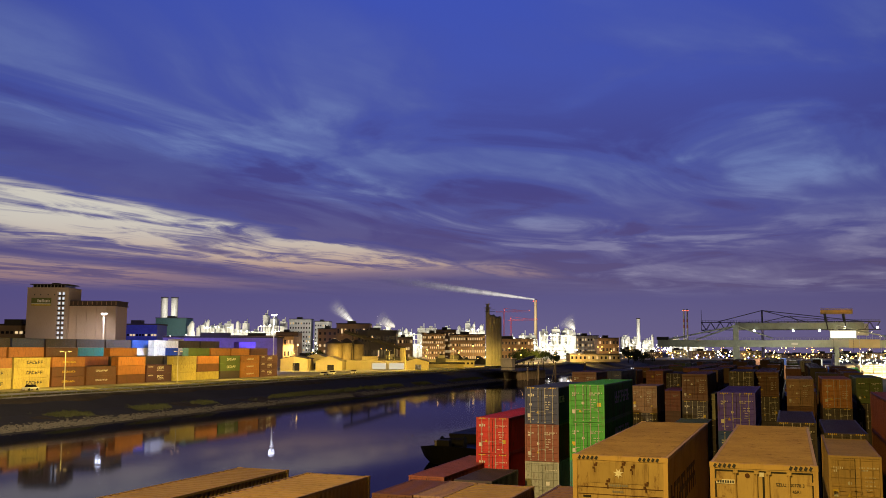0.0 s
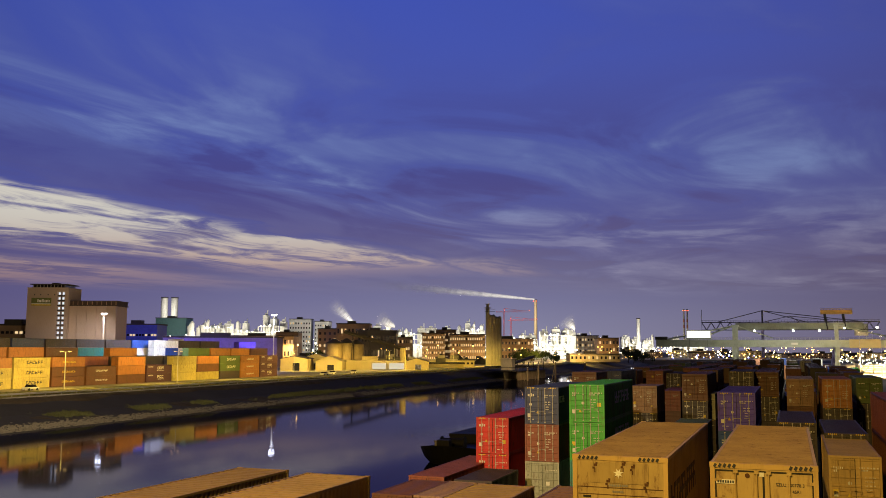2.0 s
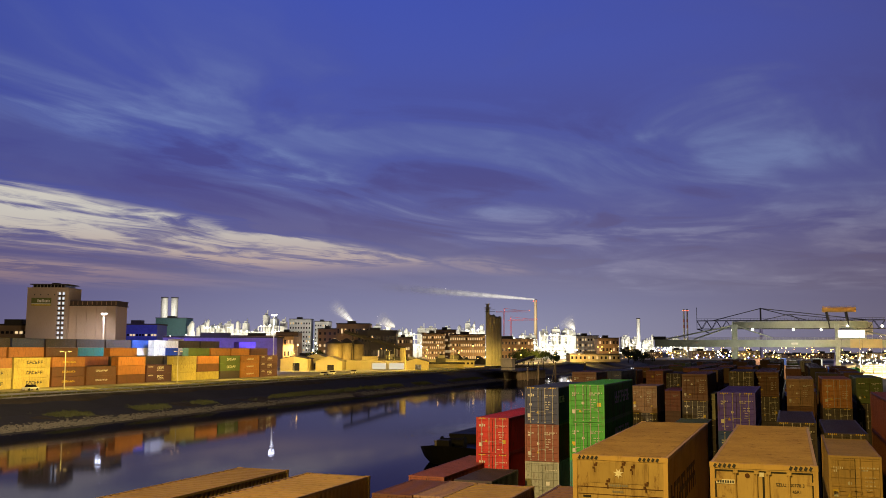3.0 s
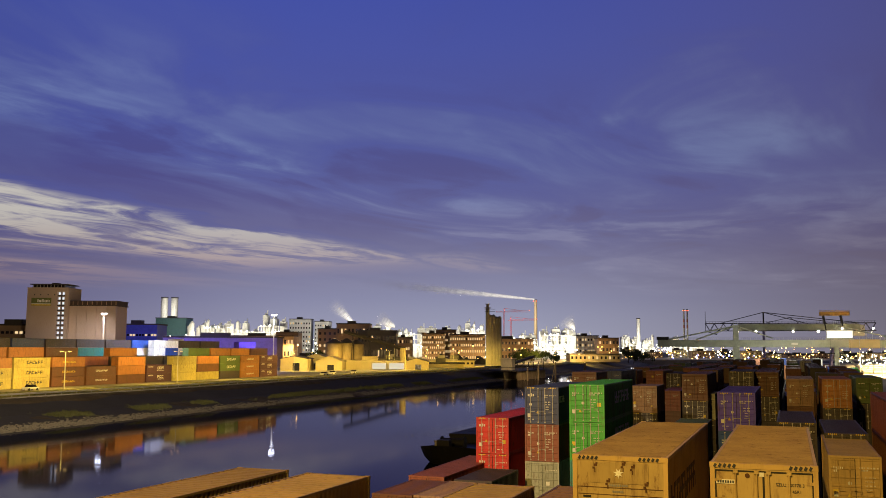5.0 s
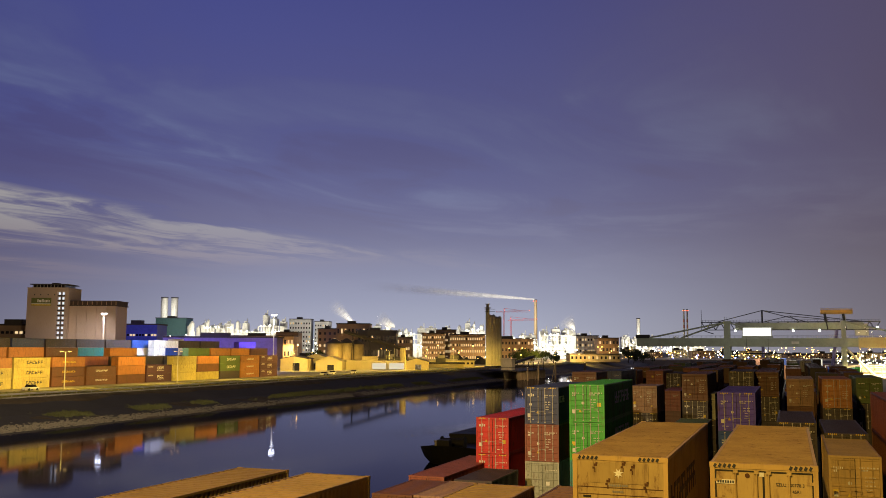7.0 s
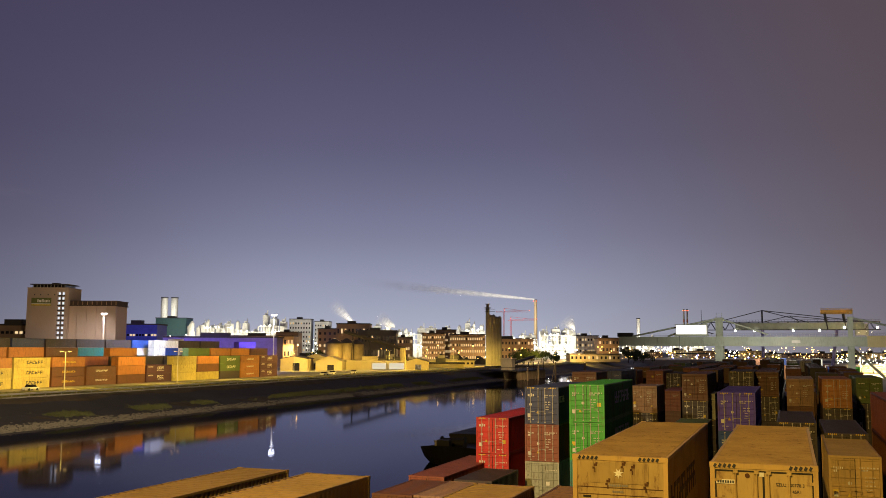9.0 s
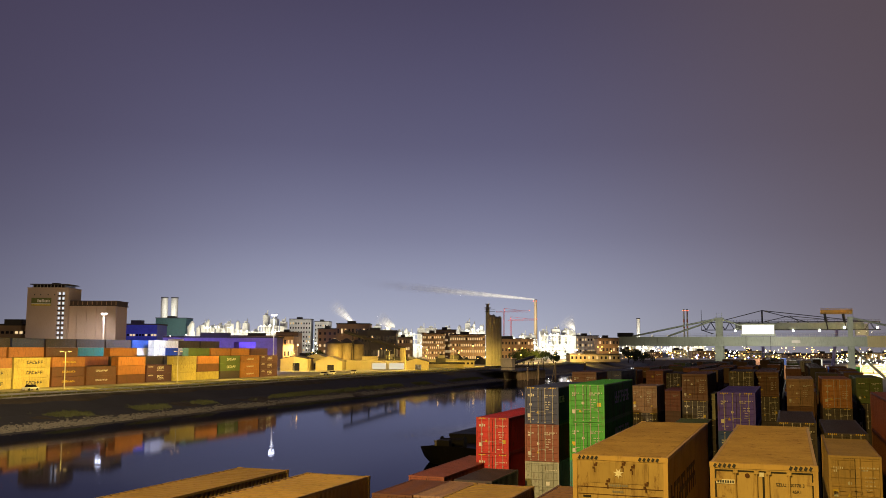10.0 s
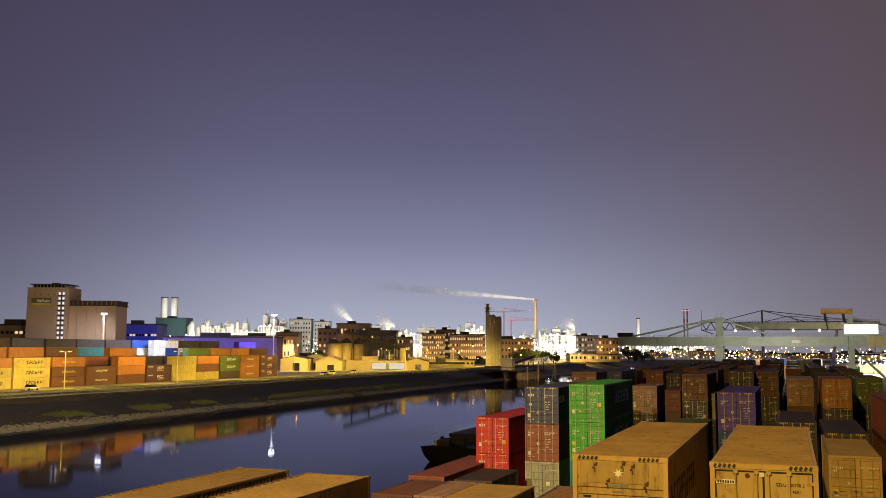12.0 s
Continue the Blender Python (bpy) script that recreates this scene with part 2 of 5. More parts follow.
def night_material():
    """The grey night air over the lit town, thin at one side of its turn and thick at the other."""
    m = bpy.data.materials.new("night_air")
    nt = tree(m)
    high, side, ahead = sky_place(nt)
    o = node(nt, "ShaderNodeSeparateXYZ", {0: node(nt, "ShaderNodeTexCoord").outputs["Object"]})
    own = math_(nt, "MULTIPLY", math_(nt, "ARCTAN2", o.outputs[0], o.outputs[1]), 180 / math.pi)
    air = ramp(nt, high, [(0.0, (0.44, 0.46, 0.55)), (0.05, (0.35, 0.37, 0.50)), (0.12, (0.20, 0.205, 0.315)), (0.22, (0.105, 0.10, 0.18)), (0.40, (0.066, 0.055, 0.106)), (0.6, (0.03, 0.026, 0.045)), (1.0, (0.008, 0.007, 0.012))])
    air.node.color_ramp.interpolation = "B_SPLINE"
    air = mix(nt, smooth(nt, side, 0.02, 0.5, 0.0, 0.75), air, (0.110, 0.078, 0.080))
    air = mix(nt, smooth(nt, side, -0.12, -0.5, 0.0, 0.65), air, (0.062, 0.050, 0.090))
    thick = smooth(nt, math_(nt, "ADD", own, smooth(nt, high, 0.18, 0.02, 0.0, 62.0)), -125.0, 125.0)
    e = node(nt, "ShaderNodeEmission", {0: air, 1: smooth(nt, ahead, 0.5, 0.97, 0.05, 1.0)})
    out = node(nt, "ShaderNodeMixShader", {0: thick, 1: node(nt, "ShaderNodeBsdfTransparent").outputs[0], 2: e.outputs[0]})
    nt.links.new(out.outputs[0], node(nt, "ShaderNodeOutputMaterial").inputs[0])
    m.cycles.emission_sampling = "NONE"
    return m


clouds = solid("cloud_layer", turned("cloud_layer", [(5, 0), (600, 0), (1500, 0), (3000, 0), (6500, 0)]), cloud_material(), "torn dusk cirrus drifting over the harbour, cream where the last light reaches", "clouds", kind="structure", at=pose(0, 0, EYE[2] + DECK, 0, 0, 20.35))
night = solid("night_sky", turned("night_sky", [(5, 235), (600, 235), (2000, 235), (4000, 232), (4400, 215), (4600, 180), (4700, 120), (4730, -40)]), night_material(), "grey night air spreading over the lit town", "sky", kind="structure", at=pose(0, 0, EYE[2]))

# ---- ground: one sheet with the river bed cut into it ----
def strip(name, profile, y0, y1, material, label, ny=2, wobble=0.0, kind="structure"):
    """A cross-section (x, z) drawn out along the river."""
    bm = bmesh.new()
    rows = []
    for i in range(ny):
        y = y0 + (y1 - y0) * i / (ny - 1)
        rows.append([bm.verts.new((x + wobble * noise.noise((x * 0.2, y * 0.06, 1)) * (0 < k < len(profile) - 1), y,
                                   z + 0.4 * wobble * noise.noise((x * 0.3, y * 0.09, 7)) * (0 < k < len(profile) - 1))) for k, (x, z) in enumerate(profile)])
    for a, b in zip(rows, rows[1:]):
        for i in range(len(profile) - 1):
            bm.faces.new((a[i], a[i + 1], b[i + 1], b[i]))
    return solid(name, bm, material, label, "ground", kind=kind)


WATER = -5.3
strip("ground", [(-4000, 0), (-163, 0), (-157.5, -0.4), (-154, -1.6), (-149, -3.2), (-140, -5.0), (-136, -5.8), (-120, -8), (-60, -8), (-27.2, -8), (-27.0, -0.02), (4000, -0.02)],
      -900, 4200, asphalt, "dark asphalt yard and river bed reaching the horizon", 60)


def water_material():
    m = bpy.data.materials.new("river_water")
    nt = tree(m)
    tc = node(nt, "ShaderNodeTexCoord").outputs["Object"]
    n = node(nt, "ShaderNodeTexNoise", {"Vector": tc, "Scale": 0.35, "Detail": 4})
    bmp = node(nt, "ShaderNodeBump", {"Height": n.outputs[0], "Strength": 0.04, "Distance": 0.05})
    rim = node(nt, "ShaderNodeFresnel", {"IOR": 1.33, "Normal": bmp.outputs[0]}).outputs[0]
    g = node(nt, "ShaderNodeBsdfGlossy", {"Color": (0.46, 0.47, 0.62, 1), "Roughness": 0.05, "Normal": bmp.outputs[0]})
    d = node(nt, "ShaderNodeBsdfDiffuse", {"Color": (0.010, 0.013, 0.022, 1)})
    both = node(nt, "ShaderNodeMixShader", {0: rim, 1: d.outputs[0], 2: g.outputs[0]})
    nt.links.new(both.outputs[0], node(nt, "ShaderNodeOutputMaterial").inputs[0])
    return m


strip("water", [(-139, WATER), (-27.1, WATER)], -400, 3000, water_material(), "still dark river mirroring sky and quay lights", 2)

# ---- the banks ----
strip("grass_strip", [(-172, 0.2), (-166, 0.22), (-160, 0.06), (-157.6, -0.25), (-156.6, -0.5)], 60, 900, grass_mat, "dry yellow-green grass along the quay top", 160, 0.3)
strip("quay_road", [(-181.6, 0.29), (-172.1, 0.24)], 60, 900, concrete, "worn concrete service road before the stacks", 2)
strip("far_yard", [(-900, 0.3), (-181.7, 0.3)], 60, 1500, concrete, "pale dusty ground of the far quay", 2)
strip("apron", [(16, 0.02), (160, 0.02)], 150, 900, concrete, "pale concrete apron beside the stacks", 2)
strip("bank_slope", [(-157.4, -0.15), (-155.5, -1.0), (-153.5, -2.1), (-151, -3.0), (-147, -3.7), (-142, -4.7), (-138, -5.5), (-134, -6.2)], 60, 900, soil, "dark earthen river bank", 320, 1.2)


def tuft_mesh(seed):
    r = random.Random(seed)
    bm = bmesh.new()
    for i in range(14):
        a, l, w = r.uniform(0, 6.28), r.uniform(0.35, 0.9), r.uniform(0.04, 0.09)
        x, y = r.uniform(-0.6, 0.6), r.uniform(-0.6, 0.6)
        tip = (x + math.cos(a) * l * 0.5, y + math.sin(a) * l * 0.5, l)
        v = [bm.verts.new(p) for p in ((x - w, y, 0), (x + w, y, 0), tip)]
        bm.faces.new(v)
    return bm


def scatter(name, label, material, spots, maker, size, category):
    """Many small pieces in one mesh."""
    verts, faces = [], []
    kinds = []
    for k in range(5):
        bm = maker(k)
        bm.verts.index_update()
        kinds.append(([v.co.copy() for v in bm.verts], [[v.index for v in f.verts] for f in bm.faces]))
        bm.free()
    r = random.Random(5)
    for x, y, z in spots:
        vs, fs = r.choice(kinds)
        m = Matrix.Translation((x, y, z)) @ Matrix.Rotation(r.uniform(0, 6.28), 4, "Z") @ Matrix.Scale(r.uniform(*size), 4)
        n = len(verts)
        verts += [m @ v for v in vs]
        faces += [[i + n for i in f] for f in fs]
    me = bpy.data.meshes.new(name)
    me.from_pydata(verts, [], faces)
    me.materials.append(material)
    return tagged(new(name, me), label, category, kind="stuff")


def stone_mesh(seed):
    r = random.Random(seed)
    bm = bmesh.new()
    bmesh.ops.create_icosphere(bm, subdivisions=1, radius=0.5)
    for v in bm.verts:
        v.co *= r.uniform(0.7, 1.15)
        v.co.z *= 0.65
    return bm


r = random.Random(3)
def bank_z(x):
    return float(np.interp(x, [-157.4, -155.5, -153.5, -151, -147, -142, -138, -134], [-0.15, -1.0, -2.1, -3.0, -3.7, -4.7, -5.5, -6.2]))


spots = []
for i in range(15000):
    y = 110 + 520 * r.random() ** 1.4
    x = r.gauss(-140.2, 1.3)
    spots.append((x, y, bank_z(x) + 0.05))
scatter("riprap", "pale broken stones along the waterline", stone_mat, spots, stone_mesh, (0.25, 0.8), "stones")
spots = []
for i in range(16000):
    y = 120 + 460 * r.random() ** 1.3
    x = r.gauss(-146.4, 1.0)
    if noise.noise((x * 0.1, y * 0.06, 4)) > -0.1 + 0.25 * r.random():
        spots.append((x, y, bank_z(x) - 0.02))
green_grass = surface("bank_grass", (0.13, 0.14, 0.05), (0.07, 0.075, 0.03), rough=0.9, grain=8)
scatter("bank_grass", "green tufts on the bank above the stones", green_grass, spots, tuft_mesh, (0.35, 0.95), "grass")
spots = [(r.uniform(-171, -157.8), 90 + 500 * r.random() ** 1.3, 0.05) for i in range(5000)]
scatter("quay_grass", "dry grass tufts lit yellow by the quay lamps", grass_mat, spots, tuft_mesh, (0.3, 0.7), "grass")

# kerb stones between the grass and the slope, then the crash barrier along the crest
bm = bmesh.new()
for i in range(190):
    y, d = 90 + i * 3.0, 0.05 * (i * 7 % 3)
    box(bm, -157.75 + d, y, -0.5, -157.2 + d, y + 2.9, -0.02 + 0.4 * d)
solid("kerb", bm, concrete, "pale kerb stones along the bank's crest", "kerb", kind="structure")

rail = thing("guard_rail", pose(-158.2, 0, -0.1), "long galvanised guard rail on the bank's crest", "guard rail")
bm = bmesh.new()
for z in (0.55, 0.78):
    rod(bm, (0, 100, z), (0, 640, z), 0.1, 6)
part("rail", bm, zinc, rail)
post_me = made("post", lambda bm: box(bm, -0.06, -0.06, -0.4, 0.06, 0.06, 0.85), steel)
for i in range(110):
    part("post", post_me, None, rail, at=pose(0.09, 100 + i * 4.9, 0))

# the near quay: sheet piles under a concrete coping
bm = bmesh.new()
for i in range(560):
    y, o = 20 + i * 1.2, 0.35 * (i % 2)
    box(bm, -27.7 - o, y, -8, -27.05, y + 1.2, -0.5)
solid("quay_wall", bm, darksteel, "rusty sheet-pile quay wall in the water", "wall", kind="structure")
bm = bmesh.new()
for i in range(68):
    box(bm, -28.4, 20 + i * 10, -0.6, -26.2, 29.96 + i * 10, 0.12)
solid("coping", bm, concrete, "concrete coping along the near quay", "kerb", kind="structure")


def lamp_mast(x, y, h, label, glow_mat, heads=2, group="quay lamp masts"):
    t = thing("lamp_mast", pose(x, y, 0), label, "street lamp", group)
    bm = bmesh.new()
    rod(bm, (0, 0, 0), (0, 0, h), 0.16, 8, 0.09)
    rod(bm, (0, 0, 0), (0, 0, 0.5), 0.28, 8)
    part("pole", bm, steel, t)
    for i in range(heads):
        s = -1 if i else 1
        bm = bmesh.new()
        rod(bm, (0, 0, h - 0.1), (0, s * 1.5, h + 0.1), 0.06, 6)
        part("arm", bm, steel, t)
        bm = bmesh.new()
        box(bm, -0.22, s * 1.5 - 0.5, h, 0.22, s * 1.5 + 0.5, h + 0.2)
        head = part("lamp_head", bm, steel, t)
        bm = bmesh.new()
        box(bm, -0.18, s * 1.5 - 0.42, h - 0.06, 0.18, s * 1.5 + 0.42, h - 0.004)
        part("lens", bm, glow_mat, head)
    return t


dim_glow = glow("dim_sodium_lens", (1.0, 0.6, 0.2), 5)
for x, y in ((-174, 191.8), (-174, 238.8), (-189.8, 434.8), (-191.7, 478.5), (-184.5, 515.4), (-197.7, 351.9)):
    lamp_mast(x, y, 9.6, "slim steel quay lamp mast with two arms", dim_glow)

# ---- containers ----
CW = 2.44
cache = {}


def container_meshes(L, H):
    key = (L, H)
    if key in cache:
        return cache[key]
    bm = bmesh.new()
    # corrugated long sides
    n = int(L / 0.28)
    prof = []
    for i in range(n):
        y = 0.1 + (L - 0.2) * i / n
        s = (L - 0.2) / n
        prof += [(0.0, y), (0.0, y + s * 0.3), (0.045, y + s * 0.5), (0.045, y + s * 0.8)]
    prof.append((0.0, L - 0.1))
    for side in (0, 1):
        a = [bm.verts.new((0.03 + d if side == 0 else CW - 0.03 - d, y, 0.18)) for d, y in prof]
        b = [bm.verts.new((0.03 + d if side == 0 else CW - 0.03 - d, y, H - 0.1)) for d, y in prof]
        for i in range(len(prof) - 1):
            bm.faces.new((a[i + 1], a[i], b[i], b[i + 1]) if side == 0 else (a[i], a[i + 1], b[i + 1], b[i]))
    # ribbed roof
    m = int(L / 0.42)
    rows = []
    for i in range(m):
        y, s = 0.12 + (L - 0.24) * i / m, (L - 0.24) / m
        rows += [(y, -0.045), (y + s * 0.35, -0.045), (y + s * 0.5, -0.02), (y + s * 0.85, -0.02)]
    rows.append((L - 0.12, -0.045))
    a = [(bm.verts.new((0.06, y, H + z)), bm.verts.new((CW - 0.06, y, H + z))) for y, z in rows]
    for p, q in zip(a, a[1:]):
        bm.faces.new((p[0], p[1], q[1], q[0]))
    box(bm, 0.06, 0.12, 0.1, CW - 0.06, L - 0.06, 0.2)
    box(bm, 0.06, L - 0.1, 0.1, CW - 0.06, L - 0.05, H - 0.05)
    body = mesh(bm, "body", paint["brown"])
    bm = bmesh.new()
    for x in (0, CW - 0.11):
        for y in (0, L - 0.11):
            box(bm, x, y, 0.118, x + 0.11, y + 0.11, H - 0.118)
        for z in (0.03, H - 0.10):
            box(bm, x + 0.01, 0.11, z, x + 0.10, L - 0.11, z + 0.09)
        for y in (-0.008, L - 0.17):
            for z in (0, H - 0.118):
                box(bm, x - 0.008 if x == 0 else x - 0.06, y, z, x + 0.17 if x == 0 else x + 0.118, y + 0.178, z + 0.12)
    for y in (0.01, L - 0.1):
        box(bm, 0.11, y, 0.02, CW - 0.11, y + 0.09, 0.16)
        box(bm, 0.11, y, H - 0.13, CW - 0.11, y + 0.09, H - 0.012)
    fr = mesh(bm, "frame", paint["brown"])
    bm = bmesh.new()
    w, h = CW / 2 - 0.125, H - 0.31
    zs, ds = [0, 0.05], [0, 0]
    for i in range(5):
        z0, s = 0.05 + (h - 0.1) * i / 5, (h - 0.1) / 5
        zs += [z0 + 0.08 * s, z0 + 0.16 * s, z0 + 0.84 * s, z0 + 0.92 * s]
        ds += [0, 0.03, 0.03, 0]
    zs, ds = zs + [h], ds + [0]
    ring = [[bm.verts.new((x, d, z)) for x in (0.0, w)] for z, d in zip(zs, ds)]
    for p, q in zip(ring, ring[1:]):
        bm.faces.new((p[0], p[1], q[1], q[0]))
    box(bm, 0, 0.035, 0, w, 0.06, h)
    for z in (0.12, 0.38, 0.68, 0.9):
        box(bm, -0.01, -0.02, z * h, 0.12, 0.02, z * h + 0.07)
    door = mesh(bm, "door", paint["brown"])
    bm = bmesh.new()
    rod(bm, (0, -0.035, -0.08), (0, -0.035, h + 0.08), 0.023, 6)
    for z in (-0.06, h + 0.02, 0.25 * h, 0.75 * h):
        box(bm, -0.045, -0.06, z, 0.045, 0.0, z + 0.06)
    box(bm, -0.03, -0.07, 0.3 * h, 0.30, -0.05, 0.3 * h + 0.03)
    bar = mesh(bm, "locking_bar", zinc)
    cache[key] = body, fr, door, bar
    return cache[key]


def bars_mesh(rows, seed, w=0.042, h=0.075, pitch=0.066, drop=0.125):
    """Stencilled codes too small to read: rows of plain bars; each row gives the lengths of its words."""
    rr = random.Random(seed)
    bm = bmesh.new()
    for i, words in enumerate(rows):
        x = 0.0
        for n in words:
            for k in range(n):
                box(bm, x, -0.008, -i * drop, x + w * rr.choice((0.7, 1.0, 1.0)), 0.0, h * rr.choice((0.8, 1.0, 1.0)) - i * drop)
                x += pitch
            x += pitch * 1.2
    return mesh(bm, "stencil", ink_white)


code_lines = [bars_mesh(((4, 6, 1), (4,)), 1), bars_mesh(((4, 6, 1), (0, 5)), 2)]
weight_rows = [bars_mesh(((4, 4), (4, 3), (3, 4), (4, 4), (3, 3)), 3, 0.036, 0.06, 0.055, 0.19), bars_mesh(((2, 5), (2, 4), (2, 5), (2, 3)), 4, 0.036, 0.06, 0.06, 0.2), bars_mesh(((3, 3), (3, 3), (0, 4), (0, 4)), 5, 0.04, 0.07, 0.06, 0.17)]
owner_marks = [bars_mesh(((3,),), 6, 0.13, 0.2, 0.18), bars_mesh(((7,),), 7, 0.06, 0.11, 0.09), bars_mesh(((5,), (2,)), 8, 0.06, 0.12, 0.1, 0.16)]
foot_lines = bars_mesh(((3, 2),), 9, 0.05, 0.06, 0.07)


def plate(sx, sz):
    def fill(bm):
        box(bm, 0, -0.01, 0, sx, 0, sz)
    return fill


sticker_me = made("sticker", plate(0.26, 0.26), ink_yellow)
triangle_me = made("warning_triangle", lambda bm: bmesh.ops.create_cone(bm, cap_ends=True, segments=3, radius1=0.13, radius2=0.13, depth=0.012, matrix=Matrix.Rotation(math.pi / 2, 4, "X")), ink_yellow)
roundel_me = made("roundel", lambda bm: bmesh.ops.create_cone(bm, cap_ends=True, segments=16, radius1=0.095, radius2=0.095, depth=0.012, matrix=Matrix.Rotation(math.pi / 2, 4, "X")), ink_white)
stripes_me = made("hazard_stripe", lambda bm: [box(bm, -0.03, -0.012, 0, 0.03, 0, 0.09, Matrix.Translation((i * 0.11, 0, 0)) @ Matrix.Rotation(0.5, 4, "Y")) for i in range(5)], ink_dark)
stripes_y_me = made("hazard_stripe", lambda bm: [box(bm, -0.03, -0.012, 0, 0.03, 0, 0.09, Matrix.Translation((i * 0.11, 0, 0)) @ Matrix.Rotation(0.5, 4, "Y")) for i in range(5)], ink_yellow)
count = [0]
bulk = []
WORDS = dict(tan="tan", red="bright red", navy="dark navy", maroon="maroon", grey="pale grey", green="bright green", purple="violet-blue", blue="blue", brown="rust-brown",
             orange="orange", yellow="yellow", dark="black", olive="olive green", pink="dusty pink-tan", white="white", plum="dark plum", teal="teal")


def container(x, y, z, L, H, colour, detail=2, label="", group="stacked containers in the yard", doors=True):
    """A steel freight container, doors towards -y. detail 0: body, frame and doors; 1: with bars; 2: with stencils and stickers."""
    count[0] += 1
    rr = random.Random(count[0] * 7 + 1)
    size = "forty-foot" if L > 8 else "twenty-foot"
    t = thing("shipping_container", pose(x, y, z), label or f"{WORDS[colour]} corrugated steel {size} container in a stack", "container", group)
    body, fr, door, bar = container_meshes(L, round(H, 2))
    c = paint[colour]
    part("body", body, c, t)
    part("frame", fr, c, t)
    w, h = CW / 2 - 0.125, H - 0.31
    for k in (0, 1) if doors else ():
        d = part("door", door, c, t, at=pose(0.12, 0.02, 0.165) if k == 0 else Matrix.Translation((CW - 0.12, 0.02, 0.165)) @ Matrix.Diagonal((-1, 1, 1, 1)))
        if detail >= 1:
            for s in (0.28, 0.78):
                part("locking_bar", bar, zinc if detail == 2 and colour not in ("pink", "brown", "olive", "grey", "tan") else c, d, at=pose(w * s, 0, 0))
    if doors and detail >= 1:
        part("gasket", made("gasket", lambda bm: box(bm, CW / 2 - 0.014, 0.0, 0.17, CW / 2 + 0.014, 0.03, H - 0.15), rubber), None, t)
    if detail == 1 and doors:
        part("stencil", rr.choice(code_lines), None, t, at=pose(CW / 2 + 0.2, 0.012, H - 0.6))
        if rr.random() < 0.6:
            part("sticker", sticker_me, ink_white if rr.random() < 0.7 else ink_yellow, t, at=pose(rr.choice((0.25, 0.8, 1.5)), 0.012, rr.uniform(0.5, 1.6)))
    if detail >= 2:
        part("stencil", rr.choice(code_lines), None, t, at=pose(CW / 2 + 0.2, 0.012, H - 0.62))
        part("stencil", rr.choice(weight_rows), None, t, at=pose(CW / 2 + rr.choice((0.22, 0.45)), 0.012, H - 1.08))
        part("owner_mark", rr.choice(owner_marks), None if colour != "grey" else ink_red, t, at=pose(0.22, 0.012, H - 0.66))
        part("stencil", foot_lines, None, t, at=pose(rr.choice((0.25, 1.6)), 0.012, 0.3))
        part("sticker", sticker_me, ink_white, t, at=pose(0.2, 0.012, rr.uniform(0.42, 0.6)))
        part("roundel", roundel_me, None, t, at=pose(rr.choice((0.42, 0.95)), 0.012, rr.uniform(1.2, 1.6)))
        part("warning_triangle", triangle_me, None, t, at=pose(rr.choice((0.75, 0.95, 1.95)), 0.012, rr.uniform(0.55, 0.95)))
        if rr.random() < 0.6:
            part("sticker", sticker_me, ink_yellow, t, at=pose(rr.choice((0.18, 1.95)), 0.012, rr.uniform(0.4, 1.1)))
        for sx in (0.2, 1.75) if colour in ("navy", "red", "purple", "dark") else ():
            part("hazard_stripe", stripes_y_me, None, t, at=pose(sx, 0.0, H - 0.11))
    return t


def stack(x, y, top, colours, L=12.19, detail=2, heights=None, group="stacked containers in the yard", labels=(), single=9, doors=True):
    """A stack under the height of its roof; what is left at its foot is a half-height unit."""
    z, out, i = top, [], 0
    while z > 0.35:
        H = (heights[i] if heights and i < len(heights) else 2.59)
        if z - H < 0.9:
            H = z if z < 3.4 else (2.59 if z - 2.59 > 0.9 else z / 2)
        H = round(min(H, z), 2)
        c = colours[min(i, len(colours) - 1)]
        if H < 2.0:
            H = round(z, 2)
        if i < single:
            out.append(container(x, y, z - H, L, H, c, detail if i < 2 else min(detail, 1), labels[i] if i < len(labels) else "", group, doors or i > 0))
        else:
            bulk.append((x, y, z - H, L, H, c))
        z -= H
        i += 1
    return out


def side_bars(t, L, H, material, letters, y0, width, height, z, seed=0, right=True, name="lettering", label="", depth=0.012):
    """Large company lettering on a long side, drawn as plain upright bars."""
    rr = random.Random(seed)
    w = width / letters
    for i in range(letters):
        bm = bmesh.new()
        a, b = y0 + i * w, y0 + (i + 0.74) * w
        x0, x1 = (CW - 0.03, CW - 0.03 + depth) if right else (0.03 - depth, 0.03)
        t_ = min((b - a) * 0.3, height * 0.22)
        box(bm, x0, a, z, x1, a + t_, z + height)
        for f in rr.sample((0.0, 0.5, 1.0), 2):
            zz = z + (height - t_) * f
            box(bm, x0, a + t_, zz, x1, b, zz + t_)
        if rr.random() < 0.5:
            box(bm, x0, b, z, x1, b + t_ * 0.9, z + height * rr.choice((0.5, 1.0)))
        part(name, bm, material, t, label)


